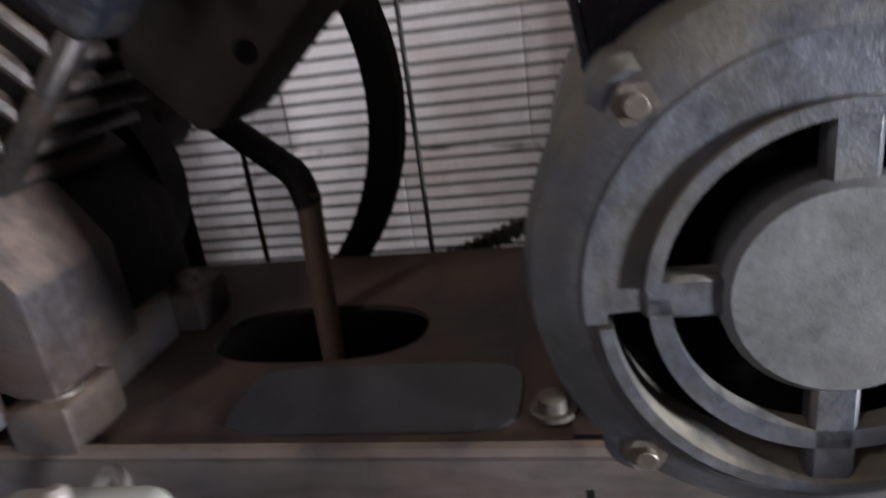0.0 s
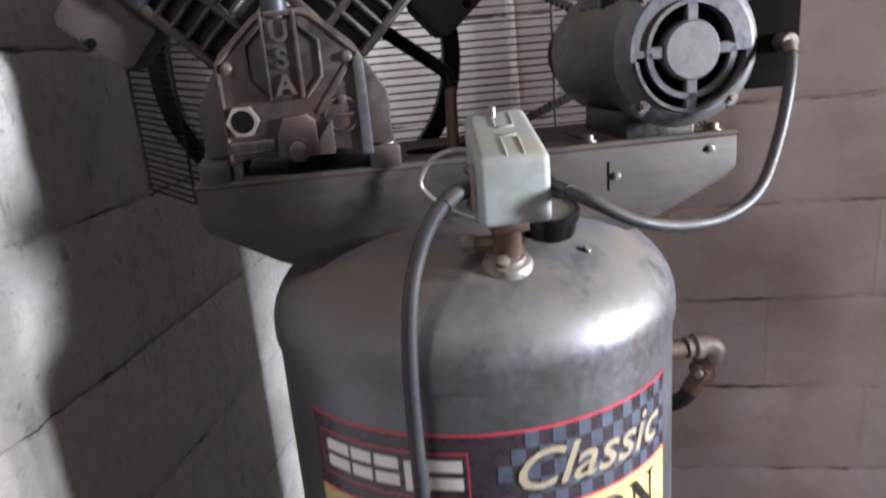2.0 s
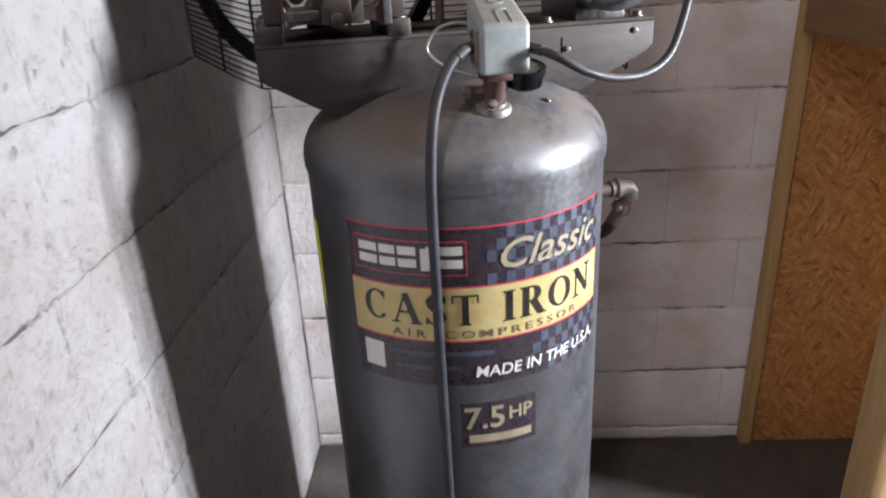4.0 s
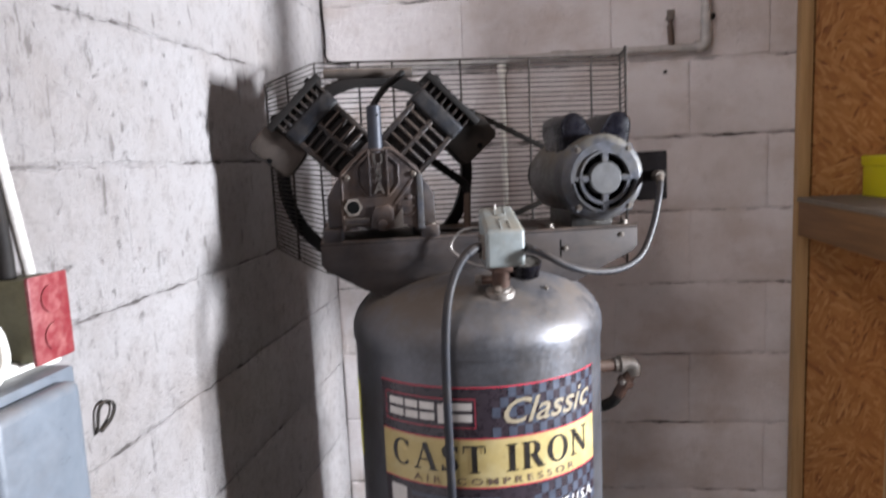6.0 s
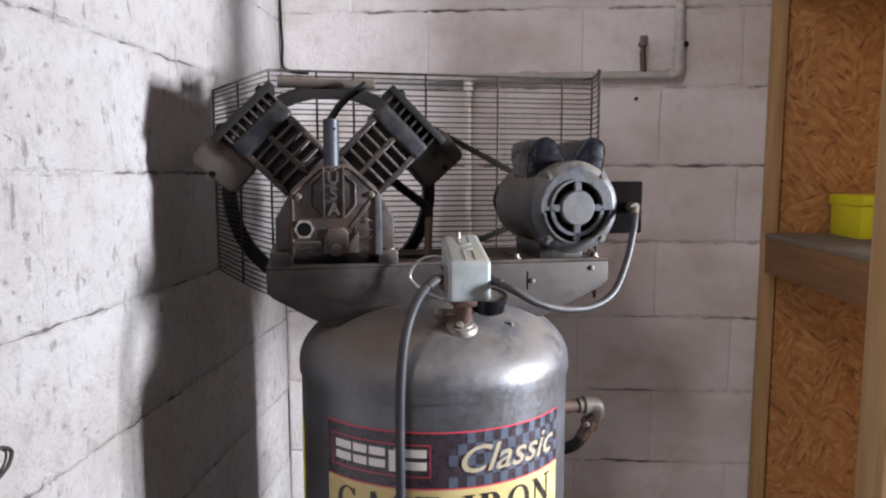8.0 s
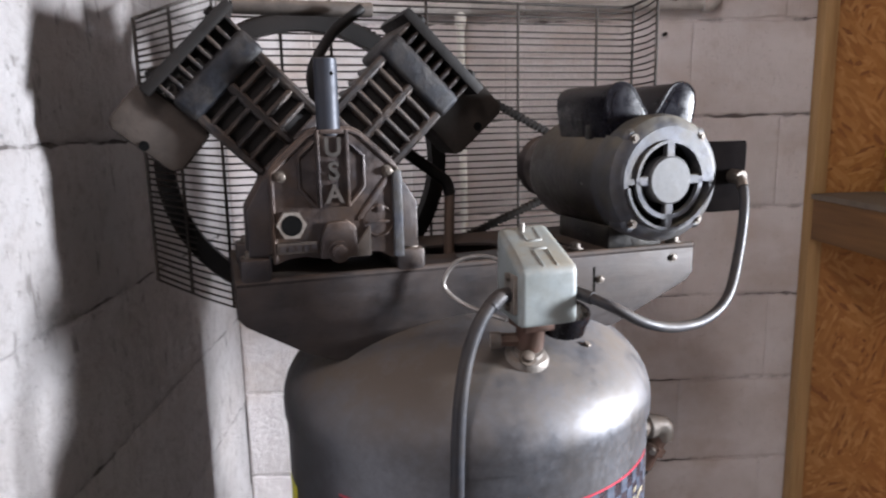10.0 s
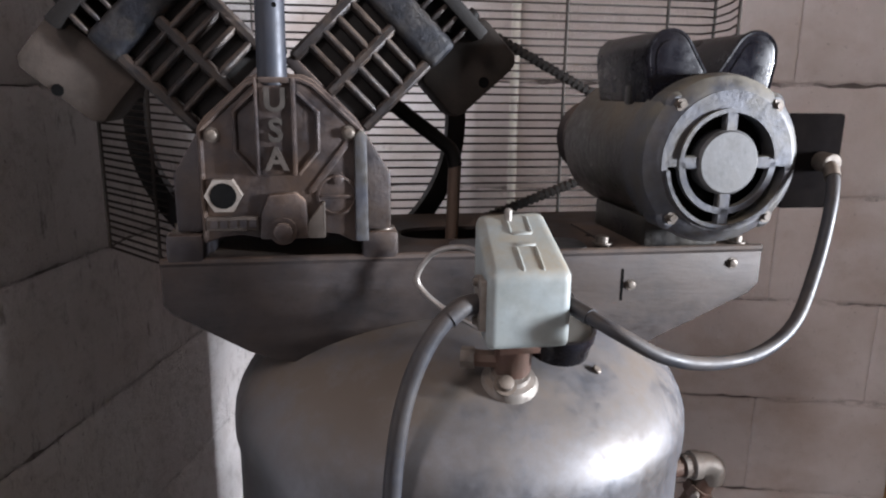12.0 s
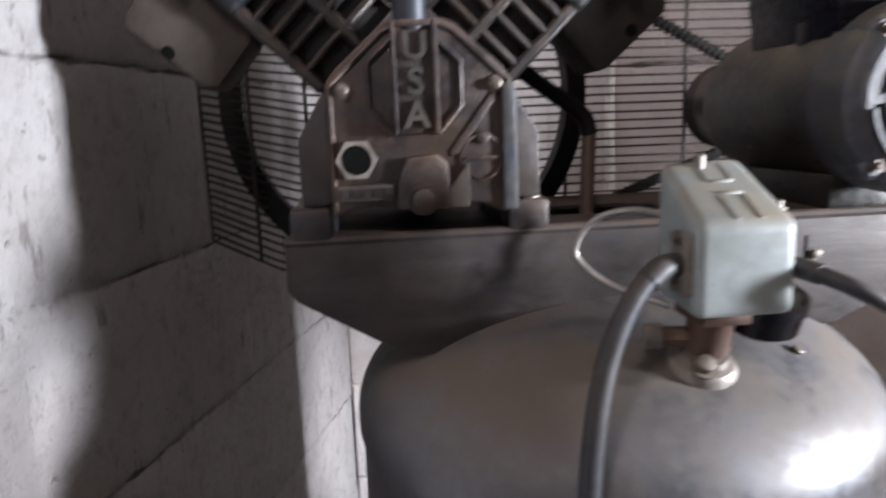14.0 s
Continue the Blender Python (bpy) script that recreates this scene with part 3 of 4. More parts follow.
part("back_skirt", prism(skirt, d1 - 0.002, d1 + 0.003, 0.0015), DECK, deck)
for u in (-0.2985, 0.3085):
    part("end_skirt", box(u, u + 0.004, d0 + 0.0025, d1 - 0.0025, 1.226, top - 0.005, 0.001), DECK, deck)
# unseen sheets, added to stop window light from reaching under the slot
for outline in ([(-0.296, 1.223), (-0.29, 1.2195), (-0.222, 1.1795), (-0.218, 1.183), (-0.288, 1.224)], [(0.31, 1.225), (0.3, 1.2205), (0.215, 1.1815), (0.211, 1.185), (0.298, 1.225)]):
    part("under_light_block", prism(outline, d0 + 0.0025, d1 - 0.0025), DECK, deck)
bm = bmesh.new()
ring = ring_verts(32, 0.055, -0.032, 0.072, 0.03, 5.0)
low, high = ([bm.verts.new((u, v, zz)) for u, v in ring] for zz in (top - 0.001, top + 0.0012))
bm.faces.new(high)
for k in range(32):
    bm.faces.new((low[k], low[(k + 1) % 32], high[(k + 1) % 32], high[k]))
part("pressed_panel", bm, CLEAN, deck, "cleaner pressed panel in the deck")
# black strip on the uncut skirt, painting the shade of a slit
part("skirt_slit_shade", box(0.155, 0.1575, d0 - 0.0034, d0 - 0.002, 1.216, 1.25), HOLESHADE, deck)
for u, z in ((0.166, 1.233), (0.279, 1.253)):
    part("skirt_screw", bolt_head((u, d0 - 0.003, z), (0, -1, 0), 0.004, 0.003), BOLT, deck)
part("folded_edge", tube([(-0.298, d0, top), (0.312, d0, top)], 0.0045, 8, 0), DECK, deck)
# black discs on the sheet colour in the shade of drilled holes
for u, v in ((0.117, -0.012), (0.113, -0.034), (0.15, 0.006)):
    part("deck_hole_shade", lathe([(0, 0), (0.0045, 0), (0.0045, 0.0006), (0, 0.0006)], (u, v, top), (0, 0, 1), 12), HOLESHADE, deck)

# ---- pump ----
pump = thing("compressor_pump", UNIT, (-0.183, 0.0, top), "dusty cast iron V-twin compressor pump bolted to the deck", "compressor pump")
C = -0.183
case = [(-0.262, 1.296), (-0.2815, 1.296), (-0.2815, 1.35), (-0.262, 1.383), (-0.205, 1.438), (-0.161, 1.438), (-0.104, 1.383), (-0.0835, 1.35), (-0.0835, 1.296), (-0.104, 1.296), (-0.112, 1.3), (-0.254, 1.3)]
part("crankcase", prism(case, -0.072, -0.002, 0.0035), CAST, pump, "dark cast iron crankcase")
# narrower rear body; its black also carries the shade on this side
rear = [(C + (u - C) * 0.84, z if z < 1.4 else z - 0.004) for u, z in case]
part("rear_case", prism(rear, -0.003, 0.085, 0.004), BLACK, pump, "narrower rear half of the crankcase, coloured black as its shaded side")
cover = [(-0.256, 1.288), (-0.257, 1.392), (-0.249, 1.403), (-0.212, 1.436), (-0.203, 1.44), (-0.163, 1.44), (-0.154, 1.436), (-0.117, 1.403), (-0.109, 1.392), (-0.11, 1.287), (-0.121, 1.288), (-0.134, 1.295), (-0.15, 1.297), (-0.2, 1.292), (-0.222, 1.296), (-0.24, 1.294)]
plate = part("cover_plate", prism(cover, -0.088, -0.0735, 0.004), PLATE, pump, "cast front cover plate with raised lettering")
part("cover_rim", tube([(u, -0.088, z) for u, z in ((-0.253, 1.294), (-0.253, 1.391), (-0.211, 1.43), (-0.2, 1.435), (-0.166, 1.435), (-0.155, 1.43), (-0.113, 1.391), (-0.113, 1.292))], 0.0026, 8, 0), PLATE, plate)
# lighter strip puts the light on the cover's right edge into colour
part("lit_edge", prism([(-0.1185, 1.289), (-0.1185, 1.386), (-0.113, 1.393), (-0.1075, 1.388), (-0.1065, 1.289)], -0.093, -0.08, 0.002), BELL, plate, "right edge of the cover, coloured bright as if lit")
part("corner_ridge", prism([(-0.125, 1.384), (-0.121, 1.38), (-0.154, 1.336), (-0.16, 1.333), (-0.16, 1.338)], -0.0898, -0.086, 0.0008), PLATE, plate)
part("oil_boss", lathe([(0, 0), (0.019, 0), (0.0185, 0.003), (0.0165, 0.0035), (0.016, 0.0015), (0, 0.0015)], (-0.135, -0.087, 1.332), (0, -1, 0), 28), PLATE, plate)
part("oil_boss_bar", box(-0.149, -0.121, -0.0905, -0.087, 1.3295, 1.3325, 0.0006, 1), PLATE, plate)
part("name_box", box(-0.2045, -0.1695, -0.1, -0.086, 1.352, 1.437, 0.003), PLATE, plate)
for x0, x1 in ((-0.2045, -0.2015), (-0.1735, -0.1695)):
    part("name_rib", box(x0, x1, -0.104, -0.098, 1.352, 1.437, 0.0015), PLATE, plate)
part("name_rib", box(-0.2, -0.174, -0.104, -0.098, 1.432, 1.437, 0.0015), PLATE, plate)
for ch, z in (("U", 1.417), ("S", 1.391), ("A", 1.366)):
    bm = letters(ch, 0.031, 0.0008, 0, 0.002)
    bm.transform(Matrix.Translation((-0.187, -0.1015, z)) @ pose(0, 0, 0, 90, 0, 0) @ Matrix.Diagonal((0.9, 0.9, 1, 1)))
    part("raised_letter", bm, WIRE, plate, "worn tan letter")
for sgn in (-1, 1):
    part("hexagon_rib", tube([(C - 0.004 + sgn * a, -0.089, z) for a, z in ((0.018, 1.424), (0.036, 1.407), (0.036, 1.373), (0.018, 1.352))], 0.0024, 8, 0), PLATE, plate)
part("low_boss", prism([(-0.205, 1.293), (-0.203, 1.318), (-0.196, 1.334), (-0.172, 1.336), (-0.163, 1.328), (-0.161, 1.293)], -0.095, -0.085, 0.003), PLATE, plate)
part("boss_wedge", prism([(-0.163, 1.293), (-0.162, 1.308), (-0.148, 1.327), (-0.146, 1.327), (-0.146, 1.293)], -0.0935, -0.085, 0.002), DUSTY, plate)
sight = part("sight_glass", hexagon((-0.235, -0.087, 1.334), (0, -1, 0), 0.0165, 0.011, 0.0108), GALV, pump, "pale hexagon nut of the oil sight glass")
# black disc proud of the nut, painting the shade of its round hole
part("bore_shade", lathe([(0, 0), (0.0115, 0), (0.0115, 0.0114), (0, 0.0114)], (-0.235, -0.087, 1.334), (0, -1, 0), 28), HOLESHADE, sight)
tag = part("name_tag", box(-0.252, -0.206, -0.092, -0.086, 1.301, 1.314, 0.0015), BEIGE, pump, "small pale tag")
for k in range(5):
    part("tag_bar", box(-0.248 + k * 0.0085, -0.242 + k * 0.0085, -0.093, -0.0915, 1.304, 1.311), CAST, tag)
part("drain_plug", bolt_head((-0.184, -0.096, 1.301), (0, -1, 0), 0.0085, 0.008), PLATE, pump)
part("oil_screw", bolt_head((-0.1335, -0.088, 1.347), (0, -1, 0), 0.0045, 0.004), PLATE, pump)
for u, z in ((-0.243, 1.387), (-0.123, 1.389)):
    part("cover_bolt", bolt_head((u, -0.088, z), (0, -1, 0), 0.0045, 0.006), BOLT, pump)
for u0, u1, sgn in ((-0.292, -0.258, -1), (-0.112, -0.077, 1)):
    for v0 in (-0.078, 0.045):
        foot = part("foot", box(u0, u1, v0, v0 + 0.042, top, top + 0.027, 0.005), CAST, pump)
        part("foot_bolt", bolt_head(((u0 + u1) / 2 + sgn * 0.003, v0 + 0.018, top + 0.026), (0, 0, 1), 0.0075, 0.009), BOLT, foot)
# rails added between the feet so no window light passes under the crankcase
for u0, u1 in ((-0.272, -0.255), (-0.111, -0.094)):
    part("base_flange", box(u0, u1, -0.037, 0.0455, top, top + 0.031, 0.003), CAST, pump)
breather = part("breather_tube", rod((-0.189, -0.09, 1.43), (-0.189, -0.09, 1.513), 0.0128, 24), STEELTUBE, pump, "blue-grey steel breather tube")
# black disc on the solid tube paints the dark of a small hole
part("breather_hole_shade", rod((-0.1845, -0.1025, 1.496), (-0.1845, -0.1005, 1.496), 0.0022, 10), HOLESHADE, breather)


def cylinder_unit(sgn, vc):
    """One finned cylinder of the V with its head and silencer; s runs out along the cylinder's axis, w across it."""
    way = Vector((sgn * 0.7071, 0, 0.7071))
    across = Vector((0.7071, 0, -0.7071)) if sgn > 0 else Vector((-0.7071, 0, -0.7071))
    m = Matrix((across, (0, 1, 0), way)).transposed().to_4x4()
    m.translation = (C, vc, 1.38)

    def at(bm):
        bm.transform(m)
        return bm

    # core is black to put the shade between the fins into colour
    unit = part("cylinder", at(box(-0.042, 0.042, -0.044, 0.044, 0.05, 0.17, 0.01)), BLACK, pump, "finned cast iron cylinder")
    part("base_flange", at(box(-0.05, 0.05, -0.05, 0.05, 0.052, 0.063, 0.003)), CAST, unit)
    for k in range(4):
        s = 0.077 + k * 0.0185
        part("fin", at(box(-0.049, 0.049, -0.053, 0.052, s, s + 0.0072, 0.0028, 1)), FIN, unit)
    for w in (-0.052, -0.006, 0.041):
        part("rib", at(box(w, w + 0.011, -0.0535, -0.04, 0.06, 0.152, 0.003, 1)), FIN, unit)
    head = part("head", at(box(-0.056, 0.054, -0.056, 0.056, 0.148, 0.182, 0.008, 3)), HEAD, pump, "cast cylinder head with comb fins")
    for k in range(8):
        w = -0.054 + k * 0.0145
        part("head_fin", at(box(w, w + 0.0042, -0.054, 0.054, 0.18, 0.203, 0.0012, 1)), FIN, head)
    part("head_cap", at(box(-0.066, 0.066, -0.058, 0.06, 0.2, 0.213, 0.003)), BLACK, head, "black top plate")
    for w in (-0.045, 0.045):
        for v in (-0.045, 0.045):
            part("head_bolt", at(bolt_head((w, v, 0.213), (0, 0, 1), 0.006, 0.006)), BLACK, head)
    return unit


cylinder_unit(-1, -0.005)
cylinder_unit(1, 0.012)


def silencer(u, z, angle, v0, v1, hole_u, hole_z, material, label, half=0.046, wide=0.031):
    ca, sa = math.cos(radians(angle)), math.sin(radians(angle))
    outline = []
    for a, b in ((-half, -wide * 0.8), (-half * 0.8, -wide), (half * 0.8, -wide), (half, -wide * 0.75), (half, wide * 0.8), (half * 0.85, wide), (-half * 0.8, wide), (-half, wide * 0.7)):
        outline.append((u + a * ca - b * sa, z + a * sa + b * ca))
    body = part("intake_silencer", prism(outline, v0, v1, 0.007), material, pump, label)
    # the hole's inner shade is a black disc on the solid box
    part("intake_hole_shade", rod((hole_u, v0 - 0.0008, hole_z), (hole_u, v0 + 0.004, hole_z), 0.0055, 14), HOLESHADE, body)
    return body


silencer(-0.364, 1.442, -40, -0.042, 0.02, -0.381, 1.4235, BEIGE, "tan dusty intake silencer box")
silencer(0.003, 1.45, 42, -0.012, 0.05, 0.018, 1.436, DARKFILTER, "dark brown intake silencer box")
part("silencer_neck", rod((-0.345, -0.01, 1.455), (-0.305, -0.01, 1.48), 0.02, 16), BLACK, pump)
part("silencer_neck", rod((-0.015, 0.02, 1.465), (-0.055, 0.02, 1.485), 0.02, 16), BLACK, pump)
# flywheel with fan spokes
FV = 0.187
WU, WZ = -0.174, 1.389
wheel = part("flywheel", lathe([(0.188, -0.013), (0.208, -0.014), (0.211, -0.012), (0.204, 0.0), (0.211, 0.012), (0.208, 0.014), (0.188, 0.013), (0.188, -0.013)], (WU, FV, WZ), (0, -1, 0), 64), BLACK, pump, "black cast iron flywheel with fan spokes")
part("hub", rod((WU, FV - 0.03, WZ), (WU, FV + 0.02, WZ), 0.034, 24), BLACK, wheel)
part("shaft", rod((WU, 0.08, WZ), (WU, FV, WZ), 0.018, 20), CAST, pump)
for turn_by in (45, 135, 270):
    a = radians(turn_by)
    bm = box(0.028, 0.186, -0.004, 0.004, -0.032, 0.032, 0.002)
    bm.transform(Matrix.Translation((WU, FV, WZ)) @ pose(0, 0, 0, 0, -math.degrees(a), 0) @ pose(0, 0, 0, 28, 0, 0))
    part("fan_spoke", bm, BLACK, wheel)
# tubes of the pump
part("cross_tube", rod((-0.275, 0.06, 1.588), (-0.1, 0.06, 1.588), 0.0095, 18), DUSTY, pump, "dusty tube between the two heads")
part("relief_tube", tube([(-0.186, 0.0, 1.46), (-0.192, -0.005, 1.5), (-0.178, 0.0, 1.53), (-0.155, 0.02, 1.558), (-0.12, 0.03, 1.585)], 0.0065, 10), BLACK, pump, "dark bent rubber tube")
part("discharge_tube", tube([(0.003, 0.06, 1.35), (0.002, 0.06, 1.33), (0.0, 0.059, 1.27), (-0.002, 0.058, 1.2)], 0.0075, 12), COPPER, pump, "brown dusty copper discharge tube")
part("tube_elbow", tube([(-0.09, 0.075, 1.43), (-0.05, 0.07, 1.398), (-0.017, 0.064, 1.373), (-0.002, 0.061, 1.36), (0.003, 0.06, 1.342)], 0.0085, 12), BLACK, pump, "black elbow of the discharge line")
part("bearing_carrier", lathe([(0.0, 0.0), (0.078, 0.0), (0.078, 0.03), (0.05, 0.05), (0.036, 0.07), (0, 0.07)], (-0.181, 0.083, 1.355), (0, 1, 0), 32), BLACK, pump, "black bearing carrier behind the crankcase")

# ---- motor ----
MU, MZ, MF = 0.2215, 1.367, -0.137
motor = thing("electric_motor", UNIT, (MU, 0.0, top), "dusty dark grey electric motor bolted to the deck", "electric motor")
part("shell", lathe([(0.0, 0.005), (0.06, 0.0), (0.071, -0.006), (0.0755, -0.02), (0.0755, -0.225)], (MU, 0.115, MZ), (0, 1, 0), 48), MOTOR, motor, "dark painted round motor shell under dust")
bell = part("end_bell", lathe([(0.0755, 0.03), (0.0795, 0.03), (0.0805, 0.0), (0.078, -0.012), (0.07, -0.0185), (0.062, -0.0205), (0.062, -0.012)], (MU, MF + 0.0205, MZ), (0, 1, 0), 64), BELL, motor, "silver grey cast end bell with vents")


def ring_piece(r0, r1, a0, a1, v0, v1, seg=4.0):
    n = max(2, round(abs(a1 - a0) / seg))
    bm = bmesh.new()
    rows = []
    for k in range(n + 1):
        a = radians(a0 + (a1 - a0) * k / n)
        rows.append([bm.verts.new((MU + 0.002 + r * math.cos(a), v, MZ - 0.001 + r * math.sin(a))) for r, v in ((r0, v0), (r1, v0), (r1, v1), (r0, v1))])
    for a, b in zip(rows, rows[1:]):
        for k in range(4):
            bm.faces.new((a[k], b[k], b[(k + 1) % 4], a[(k + 1) % 4]))
    bm.faces.new(rows[0]), bm.faces.new(rows[-1][::-1])
    bmesh.ops.recalc_face_normals(bm, faces=bm.faces)
    return bm


part("face_upper", ring_piece(0.0475, 0.0655, -4, 184, MF, MF + 0.02), BELL, bell)
part("face_lower", ring_piece(0.0595, 0.0655, 184, 356, MF, MF + 0.02), BELL, bell)
part("vent_lip", joined(ring_piece(0.0455, 0.0495, 4, 176, MF - 0.003, MF + 0.012), ring_piece(0.0585, 0.062, 187, 353, MF - 0.003, MF + 0.012)), BELL, bell)
part("vent_ring", ring_piece(0.0425, 0.0485, 180, 360, MF - 0.001, MF + 0.006), BELL, bell)
part("hub_cap", lathe([(0, -0.003), (0.028, -0.003), (0.0305, 0.0), (0.0305, 0.015), (0.027, 0.02)], (MU + 0.002, MF, MZ - 0.001), (0, 1, 0), 40), HUB, bell, "flat grey hub disc")
for a, r1 in ((90, 0.05), (0, 0.05), (180, 0.05), (270, 0.063)):
    bm = box(0.027, r1, -0.001, 0.008, -0.0062, 0.0062, 0.0015, 1)
    bm.transform(Matrix.Translation((MU + 0.002, MF, MZ - 0.001)) @ pose(0, 0, 0, 0, -a, 0))
    part("spoke", bm, BELL, bell)
# black disc: the shade inside the bell is put into its colour
part("vent_shade", lathe([(0, 0), (0.0615, 0), (0.0615, 0.003), (0, 0.003)], (MU + 0.002, MF + 0.02, MZ - 0.001), (0, 1, 0), 32), HOLESHADE, motor)
for du, dz in ((-0.048, 0.051), (0.048, 0.051), (-0.048, -0.053), (0.048, -0.053)):
    lug = part("bolt_lug", rod((MU + du, MF + 0.0055, MZ + dz), (MU + du, MF + 0.04, MZ + dz), 0.012, 24, 0.004), BELL, motor)
    part("through_bolt", hexagon((MU + du, MF + 0.006, MZ + dz), (0, -1, 0), 0.0062, 0.005), BOLT, lug)
    part("bolt_end", rod((MU + du, MF - 0.002, MZ + dz), (MU + du, MF + 0.002, MZ + dz), 0.0032, 10), BOLT, lug)
for cu, side in ((0.186, 1), (0.262, -1)):
    # outer flank nearly upright, crown rounded, inner flank sloping down to the bell
    outline = [(-0.021, -0.03), (-0.0275, 0.01)] + [(-0.006 - 0.0215 * math.cos(radians(a)), 0.0175 + 0.0205 * math.sin(radians(a))) for a in range(10, 156, 14)] + [(0.03, 0.001), (0.034, -0.03)]
    rot = [(cu + side * a, 1.448 + b) for a, b in outline]
    cap = part("capacitor_cover", prism(rot, -0.095, 0.04, 0.004), PLASTIC, motor, "black rounded capacitor cover")
    part("cover_rim", tube([(a, -0.093, z) for a, z in rot], 0.0022, 6, 0), PLASTIC, cap)
    part("cover_dent", prism([(cu + side * a * 0.72 - side * 0.001, 1.448 + b * 0.78) for a, b in outline], -0.0958, -0.094, 0.0004), PLASTIC, cap)
    part("mount_strap", box(cu - 0.024, cu + 0.024, -0.05, -0.036, 1.416, 1.436, 0.002), MOTOR, cap)
jbox = part("terminal_box", box(0.291, 0.347, -0.122, -0.03, 1.322, 1.409, 0.003), BOXBLACK, motor, "black wiring box on the motor's side")
part("box_lid", box(0.289, 0.349, -0.127, -0.121, 1.32, 1.411, 0.004), BOXBLACK, jbox)
part("cord_grip", rod((0.326, -0.127, 1.366), (0.326, -0.146, 1.365), 0.0095, 16), BOLT, jbox, "dull metal cord grip")
part("motor_foot", box(0.15, 0.292, -0.066, 0.07, top, top + 0.003, 0.001), DECK, motor)
part("saddle", box(0.18, 0.263, -0.07, 0.068, top + 0.0025, top + 0.034, 0.004), MOTOR, motor)
for u, v in ((0.142, -0.05), (0.29, -0.06)):
    part("slide_bolt", bolt_head((u, v, top + 0.003), (0, 0, 1), 0.007, 0.009), BOLT, motor)
pulley = part("pulley", lathe([(0, -0.015), (0.045, -0.015), (0.051, -0.012), (0.043, 0), (0.051, 0.012), (0.045, 0.015), (0, 0.015)], (MU, FV, MZ), (0, 1, 0), 32), CAST, motor)
part("shaft", rod((MU, 0.1, MZ), (MU, FV + 0.02, MZ), 0.009, 14), BOLT, motor)

# ---- belt ----
belt = thing("drive_belt", UNIT, (0.0, FV, 1.3), "black toothed rubber drive belt round flywheel and pulley", "drive belt")
loop = []
ang = math.degrees(math.asin((0.209 - 0.048) / (MU - WU)))
for k in range(41):
    a = radians(90 - ang + (180 + 2 * ang) * k / 40)
    loop.append((WU + 0.21 * math.cos(a), FV, WZ + 0.21 * math.sin(a)))
for k in range(17):
    a = radians(-90 + ang + (180 - 2 * ang) * k / 16)
    loop.append((MU + 0.049 * math.cos(a), FV, MZ + 0.049 * math.sin(a)))
loop.append(loop[0])
part("belt", tube(loop, 0.0058, 8, 0), RUBBER, belt)
bm = bmesh.new()
for a, b in ((loop[40], loop[41]), (loop[57], loop[0])):
    a, b = Vector(a), Vector(b)
    n = int((b - a).length / 0.008)
    for k in range(n):
        p = a.lerp(b, (k + 0.5) / n)
        bmesh.ops.create_cube(bm, size=1, matrix=axis_pose(p, b - a) @ Matrix.Diagonal((0.0118, 0.0118, 0.004, 1)))
part("cog_strip", bm, RUBBER, belt, kind="stuff")

# ---- wire guard ----
guard = thing("belt_guard", UNIT, (0.05, 0.24, 1.16), "rusty black wire belt guard behind pump and motor", "belt guard")
line = [(-0.392, 0.1), (-0.34, 0.178), (-0.295, 0.236), (-0.28, 0.242), (0.395, 0.242), (0.41, 0.236), (0.392, 0.165), (0.368, 0.107)]


def guard_z(k, n, u, v):
    lowest = 1.162 + 0.085 * max(0.0, (0.24 - v) / 0.14) * (u < 0)
    highest = 1.636 - 0.06 * max(0.0, (0.24 - v) / 0.14) * (u < 0)
    return lowest + (highest - lowest) * k / n


ROWS_OF_WIRE = 42
for k in range(ROWS_OF_WIRE + 1):
    sag = [random.uniform(-0.0012, 0.0012) for _ in line]
    part("cross_wire", tube([(u, v, guard_z(k, ROWS_OF_WIRE, u, v) + d) for (u, v), d in zip(line, sag)], 0.00155 if k < ROWS_OF_WIRE else 0.0026, 5, 0), WIRE, guard)
for u, v in ((-0.391, 0.1), (-0.352, 0.16), (-0.296, 0.235), (-0.2, 0.2445), (-0.124, 0.2445), (0.031, 0.2445), (0.192, 0.2445), (0.342, 0.2445), (0.409, 0.235), (0.369, 0.108)):
    part("upright_wire", tube([(u, v - 0.003, guard_z(0, 1, u, v)), (u, v - 0.003, guard_z(1, 1, u, v))], 0.0024, 6, 0), WIRE, guard)

# ---- pressure switch, manifold and gauge ----
switch = thing("pressure_switch", UNIT, (0.012, -0.19, 1.2), "pale grey-green plastic pressure switch box, dusty on top", "pressure switch")
bm = bmesh.new()
S0, S1, B0, B1 = -0.024, 0.045, -0.232, -0.163
quads = [[(S0, B0, 1.228), (S1, B0, 1.228), (S1, B0, 1.291), (S0, B0, 1.291)], [(S0 + 0.003, B1, 1.232), (S1 - 0.006, B1, 1.232), (S1 - 0.006, B1, 1.329), (S0 + 0.003, B1, 1.327)]]
va = [[bm.verts.new(p) for p in q] for q in quads]
bm.faces.new(va[0]), bm.faces.new(va[1][::-1])
for k in range(4):
    j = (k + 1) % 4
    bm.faces.new((va[0][k], va[1][k], va[1][j], va[0][j]))
bmesh.ops.recalc_face_normals(bm, faces=bm.faces)
cover_box = part("cover", bevel(bm, 0.0085, 4), SWITCH, switch)


